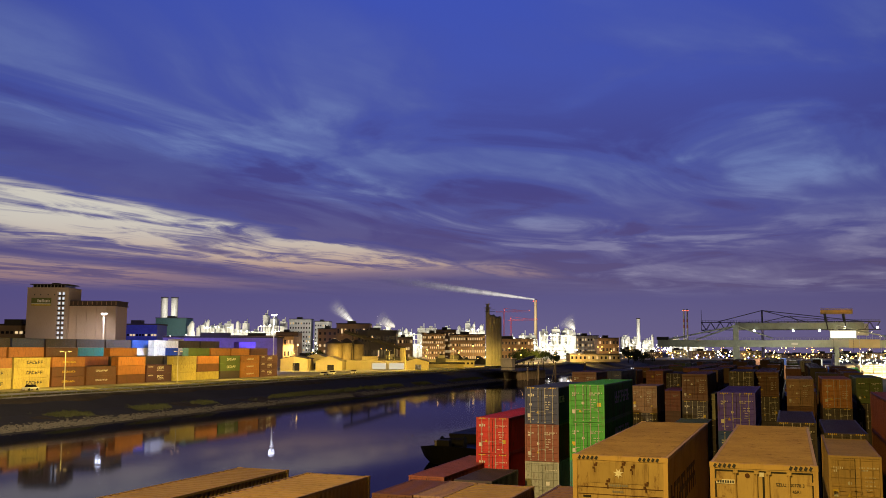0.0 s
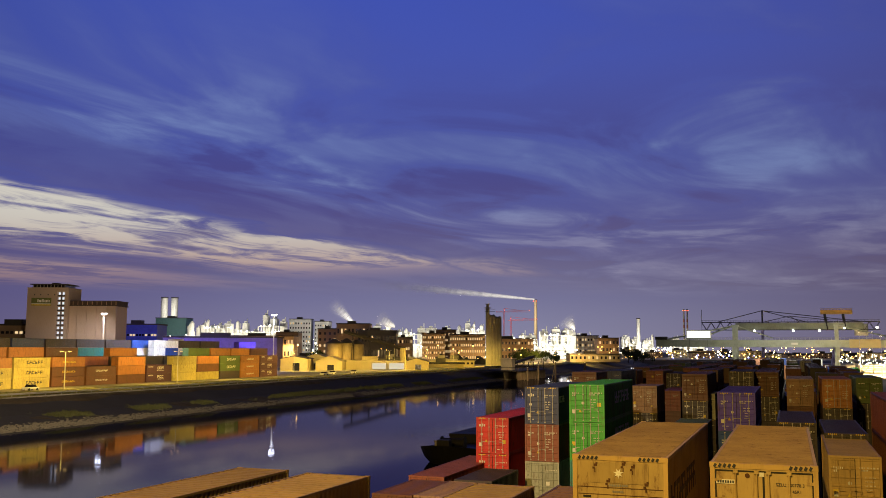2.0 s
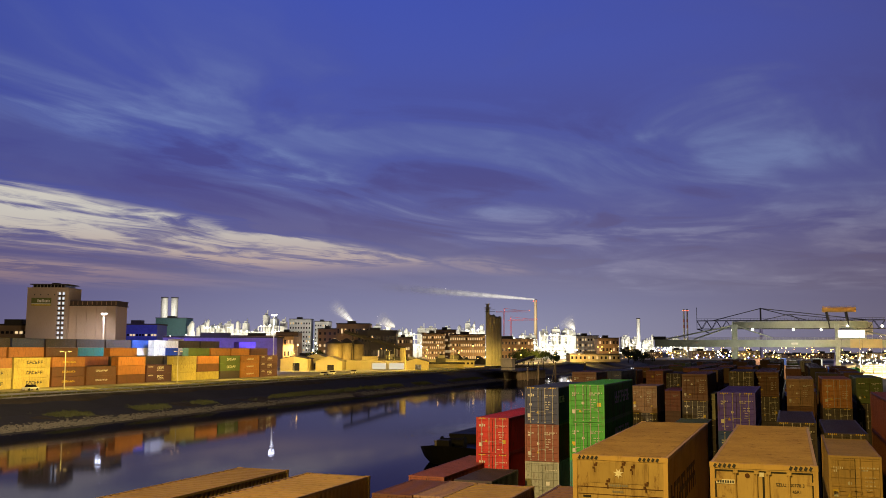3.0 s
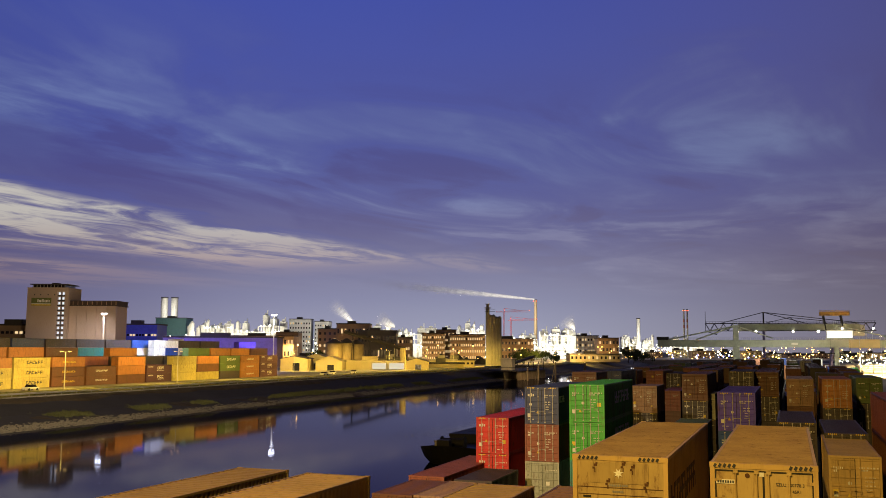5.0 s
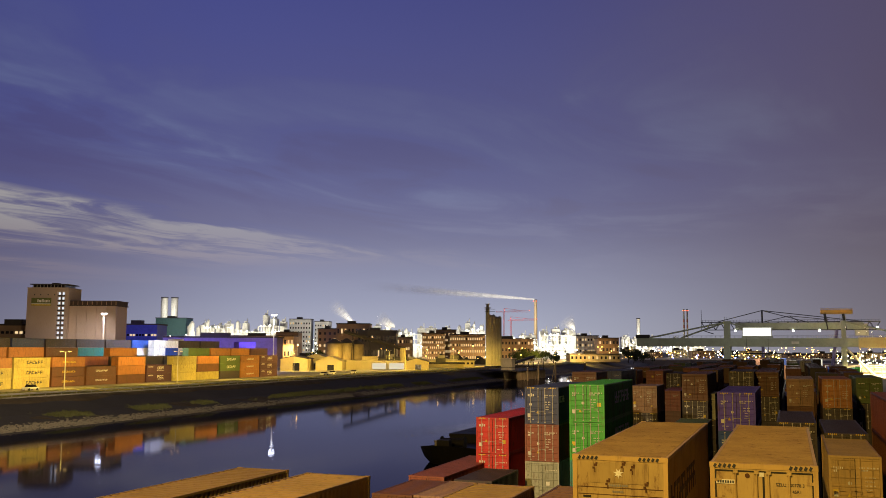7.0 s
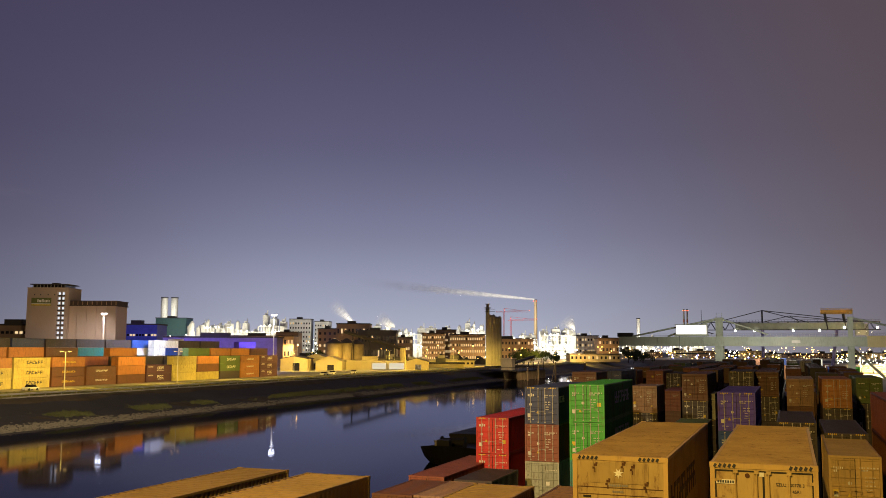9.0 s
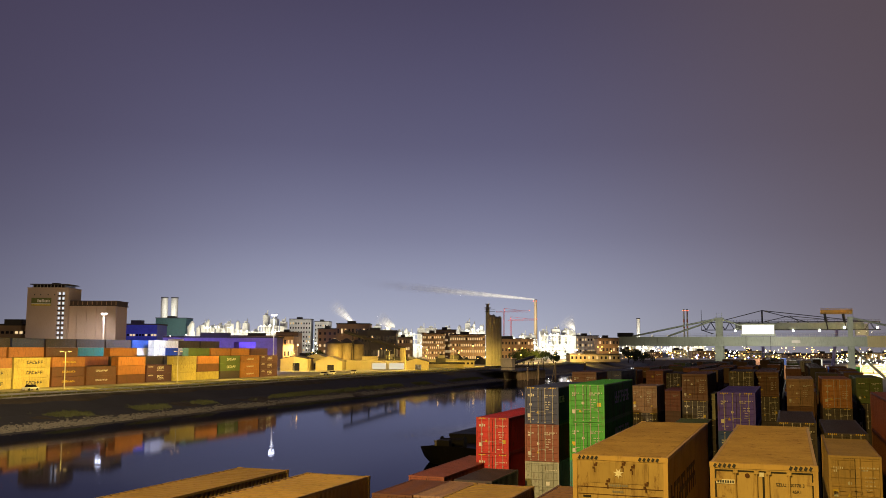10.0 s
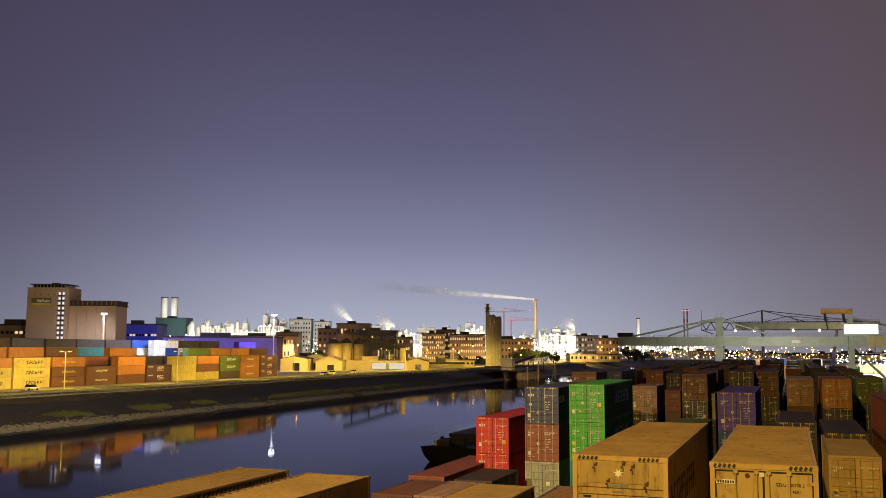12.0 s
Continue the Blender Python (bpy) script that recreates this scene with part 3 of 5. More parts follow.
# the nearest stacks
front = stack(-5.45, 24.53, 7.98, ["tan", "brown", "brown"], detail=0, heights=[2.9], doors=False, labels=["weathered tan forty-foot reefer container with a faded star, rusty roof"])[0]
reefer = stack(-1.93, 23.87, 8.01, ["tan", "maroon", "brown"], detail=0, heights=[2.9], doors=False, labels=["tan reefer container, black door gaskets and hazard-striped header"])[0]
right20 = stack(1.61, 51.73, 5.47, ["tan", "dark"], L=12.19, detail=2, heights=[2.59], labels=["grimy tan container with heavy door bars and sooty stains"])[0]
stack(1.76, 61.84, 5.76, ["dark", "dark"], L=12.19, detail=2)
stack(-1.02, 65.57, 6.07, ["dark", "dark"], L=12.19, detail=2)
stack(-4.76, 66.41, 7.88, ["purple", "blue", "dark"], detail=2)
reds = stack(-21.61, 65.38, 5.79, ["red", "red"], L=12.19, detail=2, labels=["bright red corrugated container with white stencils, upper of two"])
navy = stack(-17.8, 64.81, 8.06, ["navy", "maroon", "grey"], detail=2)
greens = stack(-14.49, 64.33, 8.32, ["green", "green", "teal"], detail=2)
stack(-14.67, 92.45, 7.24, ["pink", "dark"], L=6.06, detail=2)
stack(-10.21, 95.76, 8.35, ["brown", "dark"], detail=2)
stack(-17.66, 141.26, 7.3, ["dark", "brown"], detail=2)
stack(-9.74, 98.71, 6.35, ["grey", "dark"], L=6.06, detail=2)
stack(-0.49, 96.76, 7.98, ["pink", "brown"], detail=2)
stack(2.56, 91.6, 8.16, ["orange", "dark"], detail=2)
stack(6.08, 103.59, 8.03, ["olive", "dark"], detail=2)
stack(-3.73, 105.42, 8.42, ["brown", "dark"], detail=2)
stack(-6.07, 101.22, 8.55, ["dark", "brown"], detail=2)
stack(-20.51, 92.42, 8.51, ["brown", "dark"], L=6.06, detail=2)
stack(-8.55, 66.5, 5.2, ["olive", "dark"], detail=0)
stack(5.04, 59.15, 7.9, ["maroon", "brown"], detail=1)
# roofs in the foreground, by their far ends
stack(-22.49, 23.25, 5.6, ["tan", "brown"], detail=0, labels=["tan ribbed-roof container on a low stack"])
stack(-16.05, 17.46, 6.38, ["tan", "brown"], detail=0, labels=["tan ribbed-roof container beside its twin"])
stack(-11.9, 23.57, 5.45, ["tan", "brown"], detail=0, heights=[2.9], labels=["tan flat-roofed container on a low stack"])
stack(-9.09, 25.85, 5.2, ["pink", "brown"], detail=0)
stack(-22.47, 49.19, 2.59, ["brown"], L=6.06, detail=1)
stack(-23.42, 56.95, 2.59, ["maroon"], L=12.19, detail=1)
stack(-20.08, 49.42, 2.59, ["pink"], L=6.06, detail=1)
stack(-20.03, 56.24, 2.59, ["dark"], L=6.06, detail=1)

# the two reefer fronts and their roofs
roof_mat = surface("weathered_roof", (0.42, 0.29, 0.11), (0.28, 0.18, 0.07), rough=0.75, grain=12, patch=0.8, amount=0.8, dirt=(0.07, 0.04, 0.03), dirty=0.5, bump=0.25, vary=0.05, rust=0.6)
cream = surface("reefer_cream", (0.46, 0.34, 0.14), (0.34, 0.24, 0.10), rough=0.5, patch=1.2, grain=18, dirt=(0.14, 0.07, 0.03), dirty=0.75, streak=True, rust=0.75)
rust_scab = surface("rust_scab", (0.10, 0.045, 0.02), (0.05, 0.025, 0.012), rough=0.9)
worn_ink = surface("worn_blue_ink", (0.24, 0.24, 0.26), rough=0.6)
for t in (front, reefer):
    plate_me = made("roof_plate", lambda bm: [box(bm, 0.08, 0, 2.886, CW - 0.08, 0.744, 2.894)] + [box(bm, 0.1, 0.03 + k * 0.18, 2.894, CW - 0.1, 0.12 + k * 0.18, 2.899) for k in range(4)], roof_mat)
    for i in range(16):
        part("roof_plate", plate_me, None, t, "rust-stained roof plate", at=pose(0, 0.13 + i * 0.747, 0.001 * (i % 2)))
    bm = bmesh.new()
    box(bm, 0.11, 0.03, 0.16, CW - 0.11, 0.08, 2.77)
    part("end_wall", bm, cream, t)


def spot(t, name, material, x, z, w, h, proud=0.03, label=""):
    bm = bmesh.new()
    v = box(bm, x, proud - 0.014, z, x + w, proud, z + h)
    return part(name, bm, material, t, label)


for z in (0.5, 0.85, 1.2, 1.55, 1.9, 2.08):
    spot(front, "seam", rust_scab, 0.13, z, CW - 0.26, 0.012, 0.026)
spot(front, "access_panel", cream, 0.45, 2.2, 1.5, 0.52, 0.026, "shallow access panel")
for x, z in ((0.55, 2.62), (1.52, 2.6), (0.88, 2.22), (1.85, 2.18), (1.28, 2.66)):
    for dx, dz, w_, h_ in ((0, 0, 0.09, 0.06), (0.05, 0.05, 0.05, 0.05), (-0.03, -0.07, 0.06, 0.05), (0.02, -0.16, 0.025, 0.1)):
        spot(front, "rust_patch", rust_scab, x + dx, z + dz, w_, h_, 0.012 - 0.002 * (dx > 0))
bm = bmesh.new()
tips = [[bm.verts.new((1.19 + (0.14 if i % 2 else 0.055) * math.sin(math.pi * i / 7), y, 2.46 + (0.14 if i % 2 else 0.055) * math.cos(math.pi * i / 7))) for i in range(14)] for y in (-0.012, -0.003)]
hub = [bm.verts.new((1.19, y, 2.46)) for y in (-0.012, -0.003)]
for i in range(14):
    j = (i + 1) % 14
    bm.faces.new((hub[0], tips[0][i], tips[0][j]))
    bm.faces.new((hub[1], tips[1][j], tips[1][i]))
    bm.faces.new((tips[0][i], tips[1][i], tips[1][j], tips[0][j]))
part("star_emblem", bm, ink_white, front, "pale seven-pointed star emblem")
for i in range(9):
    spot(front, "lettering", worn_ink, 0.95 + i * 0.054, 2.12, 0.038, 0.055, 0.022)
for i in range(6):
    spot(front, "lettering", worn_ink, 1.03 + i * 0.05, 1.97, 0.032, 0.045, 0.022)
spot(front, "handle_slot", rubber, 0.27, 1.82, 0.2, 0.05, 0.022)
for s in (0.16, 1.72):
    part("hazard_stripe", stripes_me, None, front, at=pose(s, -0.001, 2.79))
for s in (0.1, 1.82):
    part("hazard_stripe", stripes_me, None, reefer, at=pose(s, -0.001, 2.79))
for x, w in ((0.112, 0.03), (1.20, 0.045), (2.298, 0.03)):
    spot(reefer, "gasket", rubber, x, 0.17, w, 2.56, 0.022, "black rubber gasket")
spot(reefer, "gasket", rubber, 0.13, 2.70, 2.18, 0.03, 0.02)
bm = bmesh.new()
rod(bm, (0, -0.03, 0.1), (0, -0.03, 2.74), 0.024, 8)
for z in (0.16, 1.2, 2.0, 2.66):
    box(bm, -0.055, -0.06, z, 0.055, 0.02, z + 0.07)
reefer_bar = mesh(bm, "locking_bar", cream)
for x in (0.59, 1.07, 1.34, 1.80):
    part("locking_bar", reefer_bar, None, reefer, at=pose(x, 0.02, 0))
for x in (0.10, 2.18):
    for z in (0.5, 1.3, 2.0, 2.45):
        spot(reefer, "hinge", cream, x, z, 0.17, 0.07, 0.018)
spot(reefer, "keeper", ink_white, 1.13, 2.60, 0.11, 0.13, 0.02)
lab = spot(reefer, "maker_plate", ink_white, 0.14, 2.40, 0.46, 0.10, 0.022)
for i in range(7):
    spot(lab, "lettering", ink_dark, 0.17 + i * 0.057, 2.42, 0.038, 0.06, 0.014)
bm = bmesh.new()
rod(bm, (0.86, 0.03, 2.61), (0.86, 0.012, 2.61), 0.055, 16)
part("roundel", bm, rust_scab, reefer)


def writing(t, text, size, x, z, material):
    """Words with the built-in font, as a mesh."""
    cu = bpy.data.curves.new("text", "FONT")
    cu.body, cu.size, cu.extrude = text, size, 0.003
    tmp = new("text", cu)
    bpy.context.view_layer.update()
    me = bpy.data.meshes.new_from_object(tmp.evaluated_get(bpy.context.evaluated_depsgraph_get()))
    bpy.data.objects.remove(tmp)
    me.materials.clear()
    me.materials.append(material)
    part("lettering", me, None, t, at=pose(x, 0.017, z, 90))


writing(reefer, "SZLU 500778 3", 0.10, 1.50, 2.40, ink_dark)
writing(reefer, "45R1", 0.10, 1.86, 2.25, ink_dark)

# company lettering on long sides, and door faces of the two reefers
side_bars(greens[0], 12.19, 2.59, ink_white, 9, 4.2, 6.4, 0.85, 1.1, 4)
side_bars(greens[1], 12.19, 2.59, ink_white, 9, 4.2, 6.4, 0.85, 1.1, 4)
side_bars(front, 12.19, 2.9, ink_dark, 10, 0.9, 6.4, 0.8, 1.3, 8, label="dark painted lettering shapes")
side_bars(navy[0], 12.19, 2.59, ink_white, 4, 0.4, 1.6, 0.45, 1.5, 3)

# the yard behind: bays of stacks
rr = random.Random(21)
palette = ["brown", "dark", "maroon", "brown", "plum", "dark", "brown", "navy", "dark", "brown", "olive", "maroon"]
Y = 124.0
row = 0
while Y < 330:
    for k in range(9):
        x = -23.4 + 3.75 * k
        if rr.random() < 0.12:
            continue
        n = rr.choice((2, 3, 3)) if row < 9 else rr.choice((2, 2, 3))
        top = sum(rr.choice((2.59, 2.59, 2.59, 2.9)) for i in range(n))
        top = min(top, 7.95)
        stack(x, Y + rr.uniform(-0.2, 0.2), top, [rr.choice(palette) for i in range(3)], L=12.19 if rr.random() < 0.75 else 6.06, detail=1 if row < 3 else 0, single=1 if row < 5 else 0)
    Y += 13.4
    row += 1
# lower stacks on the lit apron by the cranes
for Y in (395, 410, 440, 455, 490, 505, 540):
    for x in (26, 30, 38, 42, 50, 54, 62, 66, 78, 82):
        if rr.random() < 0.22:
            stack(x, Y, 2.59, [rr.choice(["orange", "teal", "white", "green", "yellow", "brown", "red"]) for i in range(2)], detail=0, single=0)
stack(-1.11, 255.6, 8.1, ["white", "brown"], detail=1, labels=["white container at the back of the stacks"])
stack(1.93, 232.37, 8.35, ["white", "brown"], detail=1, labels=["white container at the back of the stacks"])
for Y in (345, 358.5, 372, 398, 411.5):
    for x in (-12, -8, -4, 0, 4, 8, 12):
        if rr.random() < 0.7:
            stack(x, Y, 2.59 * rr.choice((2, 2, 3)), [rr.choice(["brown", "white", "dark", "orange", "blue"]) for i in range(2)], detail=0, single=0)

# ---- the stacks across the river, long sides to the water ----
FAR = "container stacks on the far quay"
bays = [["orange", "yellow", "yellow"], ["yellow", "yellow", "yellow"], ["orange", "brown", "brown"], [None, "brown", "brown"], ["orange", "orange", "brown"], [None, "plum", "plum"],
        ["yellow", "yellow", "yellow"], ["orange", "brown", "yellow"], ["olive", "olive", "dark"], ["orange", "orange", "orange"], ["plum", "plum", "plum"]]


FARY = 183.0


def far_stack(i, depth, tops, y0=FARY, logos=True, L=12.19):
    """Containers in bay i of the far quay, from the top down; None leaves a gap on top."""
    y = y0 + 12.9 * i
    x = -182.0 - 2.44 - depth
    live = [c for c in tops if c]
    for k, c in enumerate(reversed(live)):
        if depth > 1 and k < len(live) - 2:
            bulk.append((x, y, 0.3 + 2.59 * k, L, 2.59, c))
            continue
        t = container(x, y, 0.3 + 2.59 * k, L, 2.59, c, 0, f"{WORDS[c]} container on the far quay, long side to the river", FAR)
        if logos:
            ink = ink_dark if c == "yellow" else ink_white
            if c == "plum":
                side_bars(t, 12.19, 2.59, ink_white, 3, 5.2, 3.2, 0.8, 1.25, 5 + k)
                side_bars(t, 12.19, 2.59, ink_white, 4, 0.9, 2.2, 0.35, 1.9, 7)
                side_bars(t, 12.19, 2.59, ink_white, 5, 5.0, 3.6, 0.25, 0.75, 9)
            elif c in ("yellow", "olive") and i in (-1, 0, 7):
                side_bars(t, 12.19, 2.59, ink, 6, 4.2, 5.6, 0.85, 0.95, 2)
            elif i in (1, 2, 8):
                side_bars(t, 12.19, 2.59, ink if i != 1 else ink_yellow, 8, 3.8, 5.0, 0.5, 1.1, i)


for i, tops in enumerate(bays):
    far_stack(i - 1, 0, tops)
second = [["orange", "orange", "brown", "brown"], ["orange", "brown", "brown", "dark"], ["brown", "brown", "dark", "dark"], ["maroon", "dark", "dark"], ["orange", "dark", "dark", "dark"], ["dark", "plum", "dark"],
          ["dark", "dark", "dark"], ["olive", "olive", "dark", "dark"], ["orange", "brown", "dark", "dark"], ["orange", "brown", "dark", "dark"], ["plum", "orange", "dark", "dark"]]
for i, tops in enumerate(second):
    far_stack(i - 1, 8.0, tops, 189.0, i == 1)
third = [["dark", "dark"], ["navy", "dark"], ["dark", "navy"], ["dark", "teal"], ["dark", "blue"], ["blue", "white"], ["white", "blue"], ["dark", "white"], ["dark", "plum"], [None, "plum"], ["purple", "navy"]]
for i, tops in enumerate(third):
    far_stack(i - 1, 24.0, tops + ["dark", "dark", "dark"], 206.0, False)
for k in range(5):
    container(-203, 262, 0.3 + 2.59 * k, 6.06, 2.59, "white", 0, "white container in a tall stack under the works lights", FAR)


# the rows behind and the buried tiers: one mass
def join_bulk():
    mats = list(dict.fromkeys(b[5] for b in bulk))
    me = bpy.data.meshes.new("container_rows")
    verts, faces, index = [], [], []
    flat = {}
    for x, y, z, L, H, c in bulk:
        key = (L, round(H, 2))
        if key not in flat:
            pieces = container_meshes(*key)
            vs, fs = [], []
            for src, off, flip in ((pieces[0], (0, 0, 0), 1), (pieces[1], (0, 0, 0), 1), (pieces[2], (0.12, 0.02, 0.165), 1), (pieces[2], (CW - 0.12, 0.02, 0.165), -1)):
                n = len(vs)
                vs += [(v.co.x * flip + off[0], v.co.y + off[1], v.co.z + off[2]) for v in src.vertices]
                fs += [[i + n for i in f.vertices] for f in src.polygons]
            flat[key] = (np.array(vs), fs)
        vs, fs = flat[key]
        n = len(verts)
        verts.extend((vs + (x, y, z)).tolist())
        faces.extend([[i + n for i in f] for f in fs])
        index.extend([mats.index(c)] * len(fs))
    me.from_pydata(verts, [], faces)
    for c in mats:
        me.materials.append(paint[c])
    me.polygons.foreach_set("material_index", index)
    tagged(new("container_rows", me), "dim rows of mixed rust-brown and dark containers behind", "containers", kind="stuff")


join_bulk()

# ---- rail cranes over the yard ----
def truss(bm, a, b, n, w, h, r):
    """A lattice of four chords from a to b along x."""
    for y in (-w / 2, w / 2):
        for z in (0, h):
            rod(bm, (a[0], a[1] + y, a[2] + z), (b[0], b[1] + y, b[2] + z), r, 5)
        for i in range(n):
            x0, x1 = a[0] + (b[0] - a[0]) * i / n, a[0] + (b[0] - a[0]) * (i + 1) / n
            rod(bm, (x0, a[1] + y, a[2] + (0 if i % 2 else h)), (x1, a[1] + y, a[2] + (h if i % 2 else 0)), r * 0.6, 4)


# glow that stands in for light falling on the white trolley house
trolley_bright = glow("glowing_trolley_front", (1.0, 0.97, 0.86), 1.5)
near_crane = thing("gantry_crane", pose(0, 504, 0), "pale grey-green rail gantry crane spanning the container yard", "gantry crane")
bm = bmesh.new()
box(bm, -65.6, -1.2, 12.4, 62, 1.2, 16.0)
for i in range(26):
    box(bm, -65 + i * 5, -1.32, 12.4, -64.8 + i * 5, -1.2, 16.0)
box(bm, -65.6, -1.35, 15.8, 62, 1.35, 16.02)
box(bm, -65.6, -1.35, 12.3, 62, 1.35, 12.48)
part("girder", bm, crane_paint, near_crane)
bm = bmesh.new()
for i in range(64):
    rod(bm, (-65 + i * 2, -1.3, 16.0), (-65 + i * 2, -1.3, 17.1), 0.05, 4)
for z in (16.55, 17.1):
    rod(bm, (-65.5, -1.3, z), (62, -1.3, z), 0.05, 4)
part("handrail", bm, steel, near_crane)
for x, w in ((-26.1, 1.5), (21.4, 1.0)):
    bm = bmesh.new()
    for y in (-3.2, 3.2):
        box(bm, x - w, y - 0.8, 1.2, x + w, y + 0.8, 12.4)
    box(bm, x - w, -4.5, 11.2, x + w, 4.5, 12.3)
    part("leg", bm, crane_paint, near_crane)
    bm = bmesh.new()
    box(bm, x - w * 0.9, -1.1, 16.0, x + w * 0.9, 1.1, 23.2)
    box(bm, x - w * 1.1, -1.4, 23.0, x + w * 1.1, 1.4, 23.5)
    for d in (-1, 0, 1):
        rod(bm, (x + d, 0, 23.4), (x + d, 0, 25.4), 0.06, 4)
    part("tower", bm, crane_paint, near_crane)
    bm = bmesh.new()
    box(bm, x - 0.7, -9, 0.5, x + 0.7, 9, 1.3)
    part("bogie", bm, darksteel, near_crane)
    for y in (-8, -6, 6, 8):
        bm = bmesh.new()
        rod(bm, (x - 0.25, y, 0.4), (x + 0.25, y, 0.4), 0.4, 12)
        part("wheel", bm, darksteel, near_crane)
bm = bmesh.new()
rod(bm, (21.4, 0, 12.3), (33, 0, 0.4), 0.5, 8)
part("brace", bm, steel, near_crane, "sloping pale strut")
for a, b in (((-26.1, 23.2), (-60, 16.2)), ((-26.1, 23.2), (-46, 16.2)), ((-26.1, 23.2), (-8, 16.8)), ((21.4, 23.2), (50, 16.2))):
    bm = bmesh.new()
    for y in (-0.8, 0.8):
        rod(bm, (a[0], y, a[1]), (b[0], y, b[1]), 0.32, 6)
    part("tie_bar", bm, crane_paint, near_crane)
bm = bmesh.new()
box(bm, 27, -1.6, 12.0, 41, -1.36, 16.3)
part("sign_board", bm, pale_wall, near_crane, "plain pale board on the girder")
bm = bmesh.new()
box(bm, 0.5, -1.4, 13.6, 3.6, -1.36, 14.6)
part("sign_plate", bm, ink_white, near_crane)
bm = bmesh.new()
box(bm, -66, -1.8, 16.0, -60, 1.8, 17.6)
part("end_platform", bm, darksteel, near_crane)

trolley = part("trolley", (lambda b: (box(b, -6.0, -2.0, 16.9, 6.0, 2.0, 20.6), b)[1])(bmesh.new()), white_wall, near_crane, "white trolley house with a glowing front sheet")
# emissive sheet over the trolley's front, no lamp: its floodlit brightness as glow
bm = bmesh.new()
box(bm, -5.8, -2.12, 17.0, 5.8, -2.01, 20.5)
part("lamp_panel", bm, trolley_bright, trolley, "glowing sheet standing in for the floodlit white trolley front")
bm = bmesh.new()
box(bm, -6.4, -2.3, 20.6, 6.4, 2.3, 20.85)
box(bm, -6.4, -2.3, 16.2, 6.4, 2.3, 16.9)
part("trolley_frame", bm, crane_paint, trolley)
bm = bmesh.new()
for y in (-2.6, 2.6):
    for x in (-4.5, 4.5):
        rod(bm, (x, y, 16.3), (x, y, 9.6), 0.06, 4)
box(bm, -6.0, -2.9, 9.1, 6.0, 2.9, 9.6)
part("spreader", bm, darksteel, trolley, "dark spreader hanging on ropes")

far_crane = thing("gantry_crane", pose(0, 655, 0), "dark lattice rail crane with a mast and stays", "gantry crane")
bm = bmesh.new()
truss(bm, (-56, -3, 24.2), (54, -3, 24.2), 36, 0.6, 5.2, 0.22)
truss(bm, (-56, 3, 24.2), (54, 3, 24.2), 36, 0.6, 5.2, 0.22)
part("girder", bm, darksteel, far_crane)
bm = bmesh.new()
box(bm, -34, -3.5, 24.4, 44, -3.3, 28.8)
for i in range(14):
    box(bm, -34 + i * 6, -3.62, 24.4, -33.7 + i * 6, -3.5, 28.8)
part("box_girder", bm, crane_paint, far_crane, "grey plated girder side")
bm = bmesh.new()
rod(bm, (-56, 0, 24), (-56, 0, 38), 0.16, 5)
rod(bm, (-56, -3, 24.2), (-48, -3, 21.5), 0.3, 5)
for i in range(55):
    rod(bm, (-55 + i * 2, -3.3, 29.4), (-55 + i * 2, -3.3, 30.7), 0.07, 4)
rod(bm, (-56, -3.3, 30.7), (54, -3.3, 30.7), 0.07, 4)
part("handrail", bm, darksteel, far_crane)
# violet light on the steel legs is put into their base colour
violet_lit = surface("violet_lit_steel", (0.16, 0.14, 0.36), rough=0.5)
for x0, x1 in ((-17, -17), (25, 28.5)):
    bm = bmesh.new()
    for y in (-3, 3):
        rod(bm, (x0, y, 0.5), (x1, y, 24.2), 0.9, 8)
    part("leg", bm, violet_lit, far_crane)
bm = bmesh.new()
for y in (-2, 2):
    rod(bm, (-17, y, 24), (-17, y * 0.3, 37.2), 0.55, 6)
part("mast", bm, darksteel, far_crane)
for x, z in ((-46, 29.4), (44, 29.4), (10, 29.4)):
    bm = bmesh.new()
    rod(bm, (-17, 0, 37), (x, -2, z), 0.26, 5)
    part("stay", bm, darksteel, far_crane)
bm = bmesh.new()
rod(bm, (0, -3, 33.2), (-16, -3, 29.4), 0.22, 5)
rod(bm, (0, -3, 33.2), (24, -3, 30.6), 0.22, 5)
rod(bm, (0, -3, 33.2), (6, -3, 29.4), 0.22, 5)
part("bracing", bm, darksteel, far_crane)
gantry_yellow = surface("gantry_yellow", (0.45, 0.25, 0.05), rough=0.5)
bm = bmesh.new()
box(bm, 19, -4, 34.4, 38, 4, 37.0)
truss(bm, (19, -4, 36.8), (38, -4, 36.8), 10, 0.4, 1.0, 0.12)
part("machine_house", bm, gantry_yellow, far_crane, "ochre machinery platform on top")
for x in (23, 34):
    bm = bmesh.new()
    rod(bm, (x, -3, 24), (x - 1.5, -3, 34.4), 0.7, 6)
    rod(bm, (x, 3, 24), (x - 1.5, 3, 34.4), 0.7, 6)
    part("tower", bm, darksteel, far_crane)
bm = bmesh.new()
box(bm, 39, -2, 20.5, 47, 2, 28)
part("cabin", bm, white_wall, far_crane)
lens_me = made("floodlamp", lambda bm: bmesh.ops.create_icosphere(bm, subdivisions=2, radius=0.75), white_glow)
for x in (-34, -22, 2, 18, 33, 52):
    part("floodlamp", lens_me, None, far_crane, "small white floodlamp", at=pose(x, -4.2, 23.6 + (2 if x > 30 else 0)))

# ---- the far quay: silo works, sheds and streets ----
window_me = made("window", lambda bm: box(bm, -0.5, -0.06, -0.5, 0.5, 0.02, 0.5), lit_window)


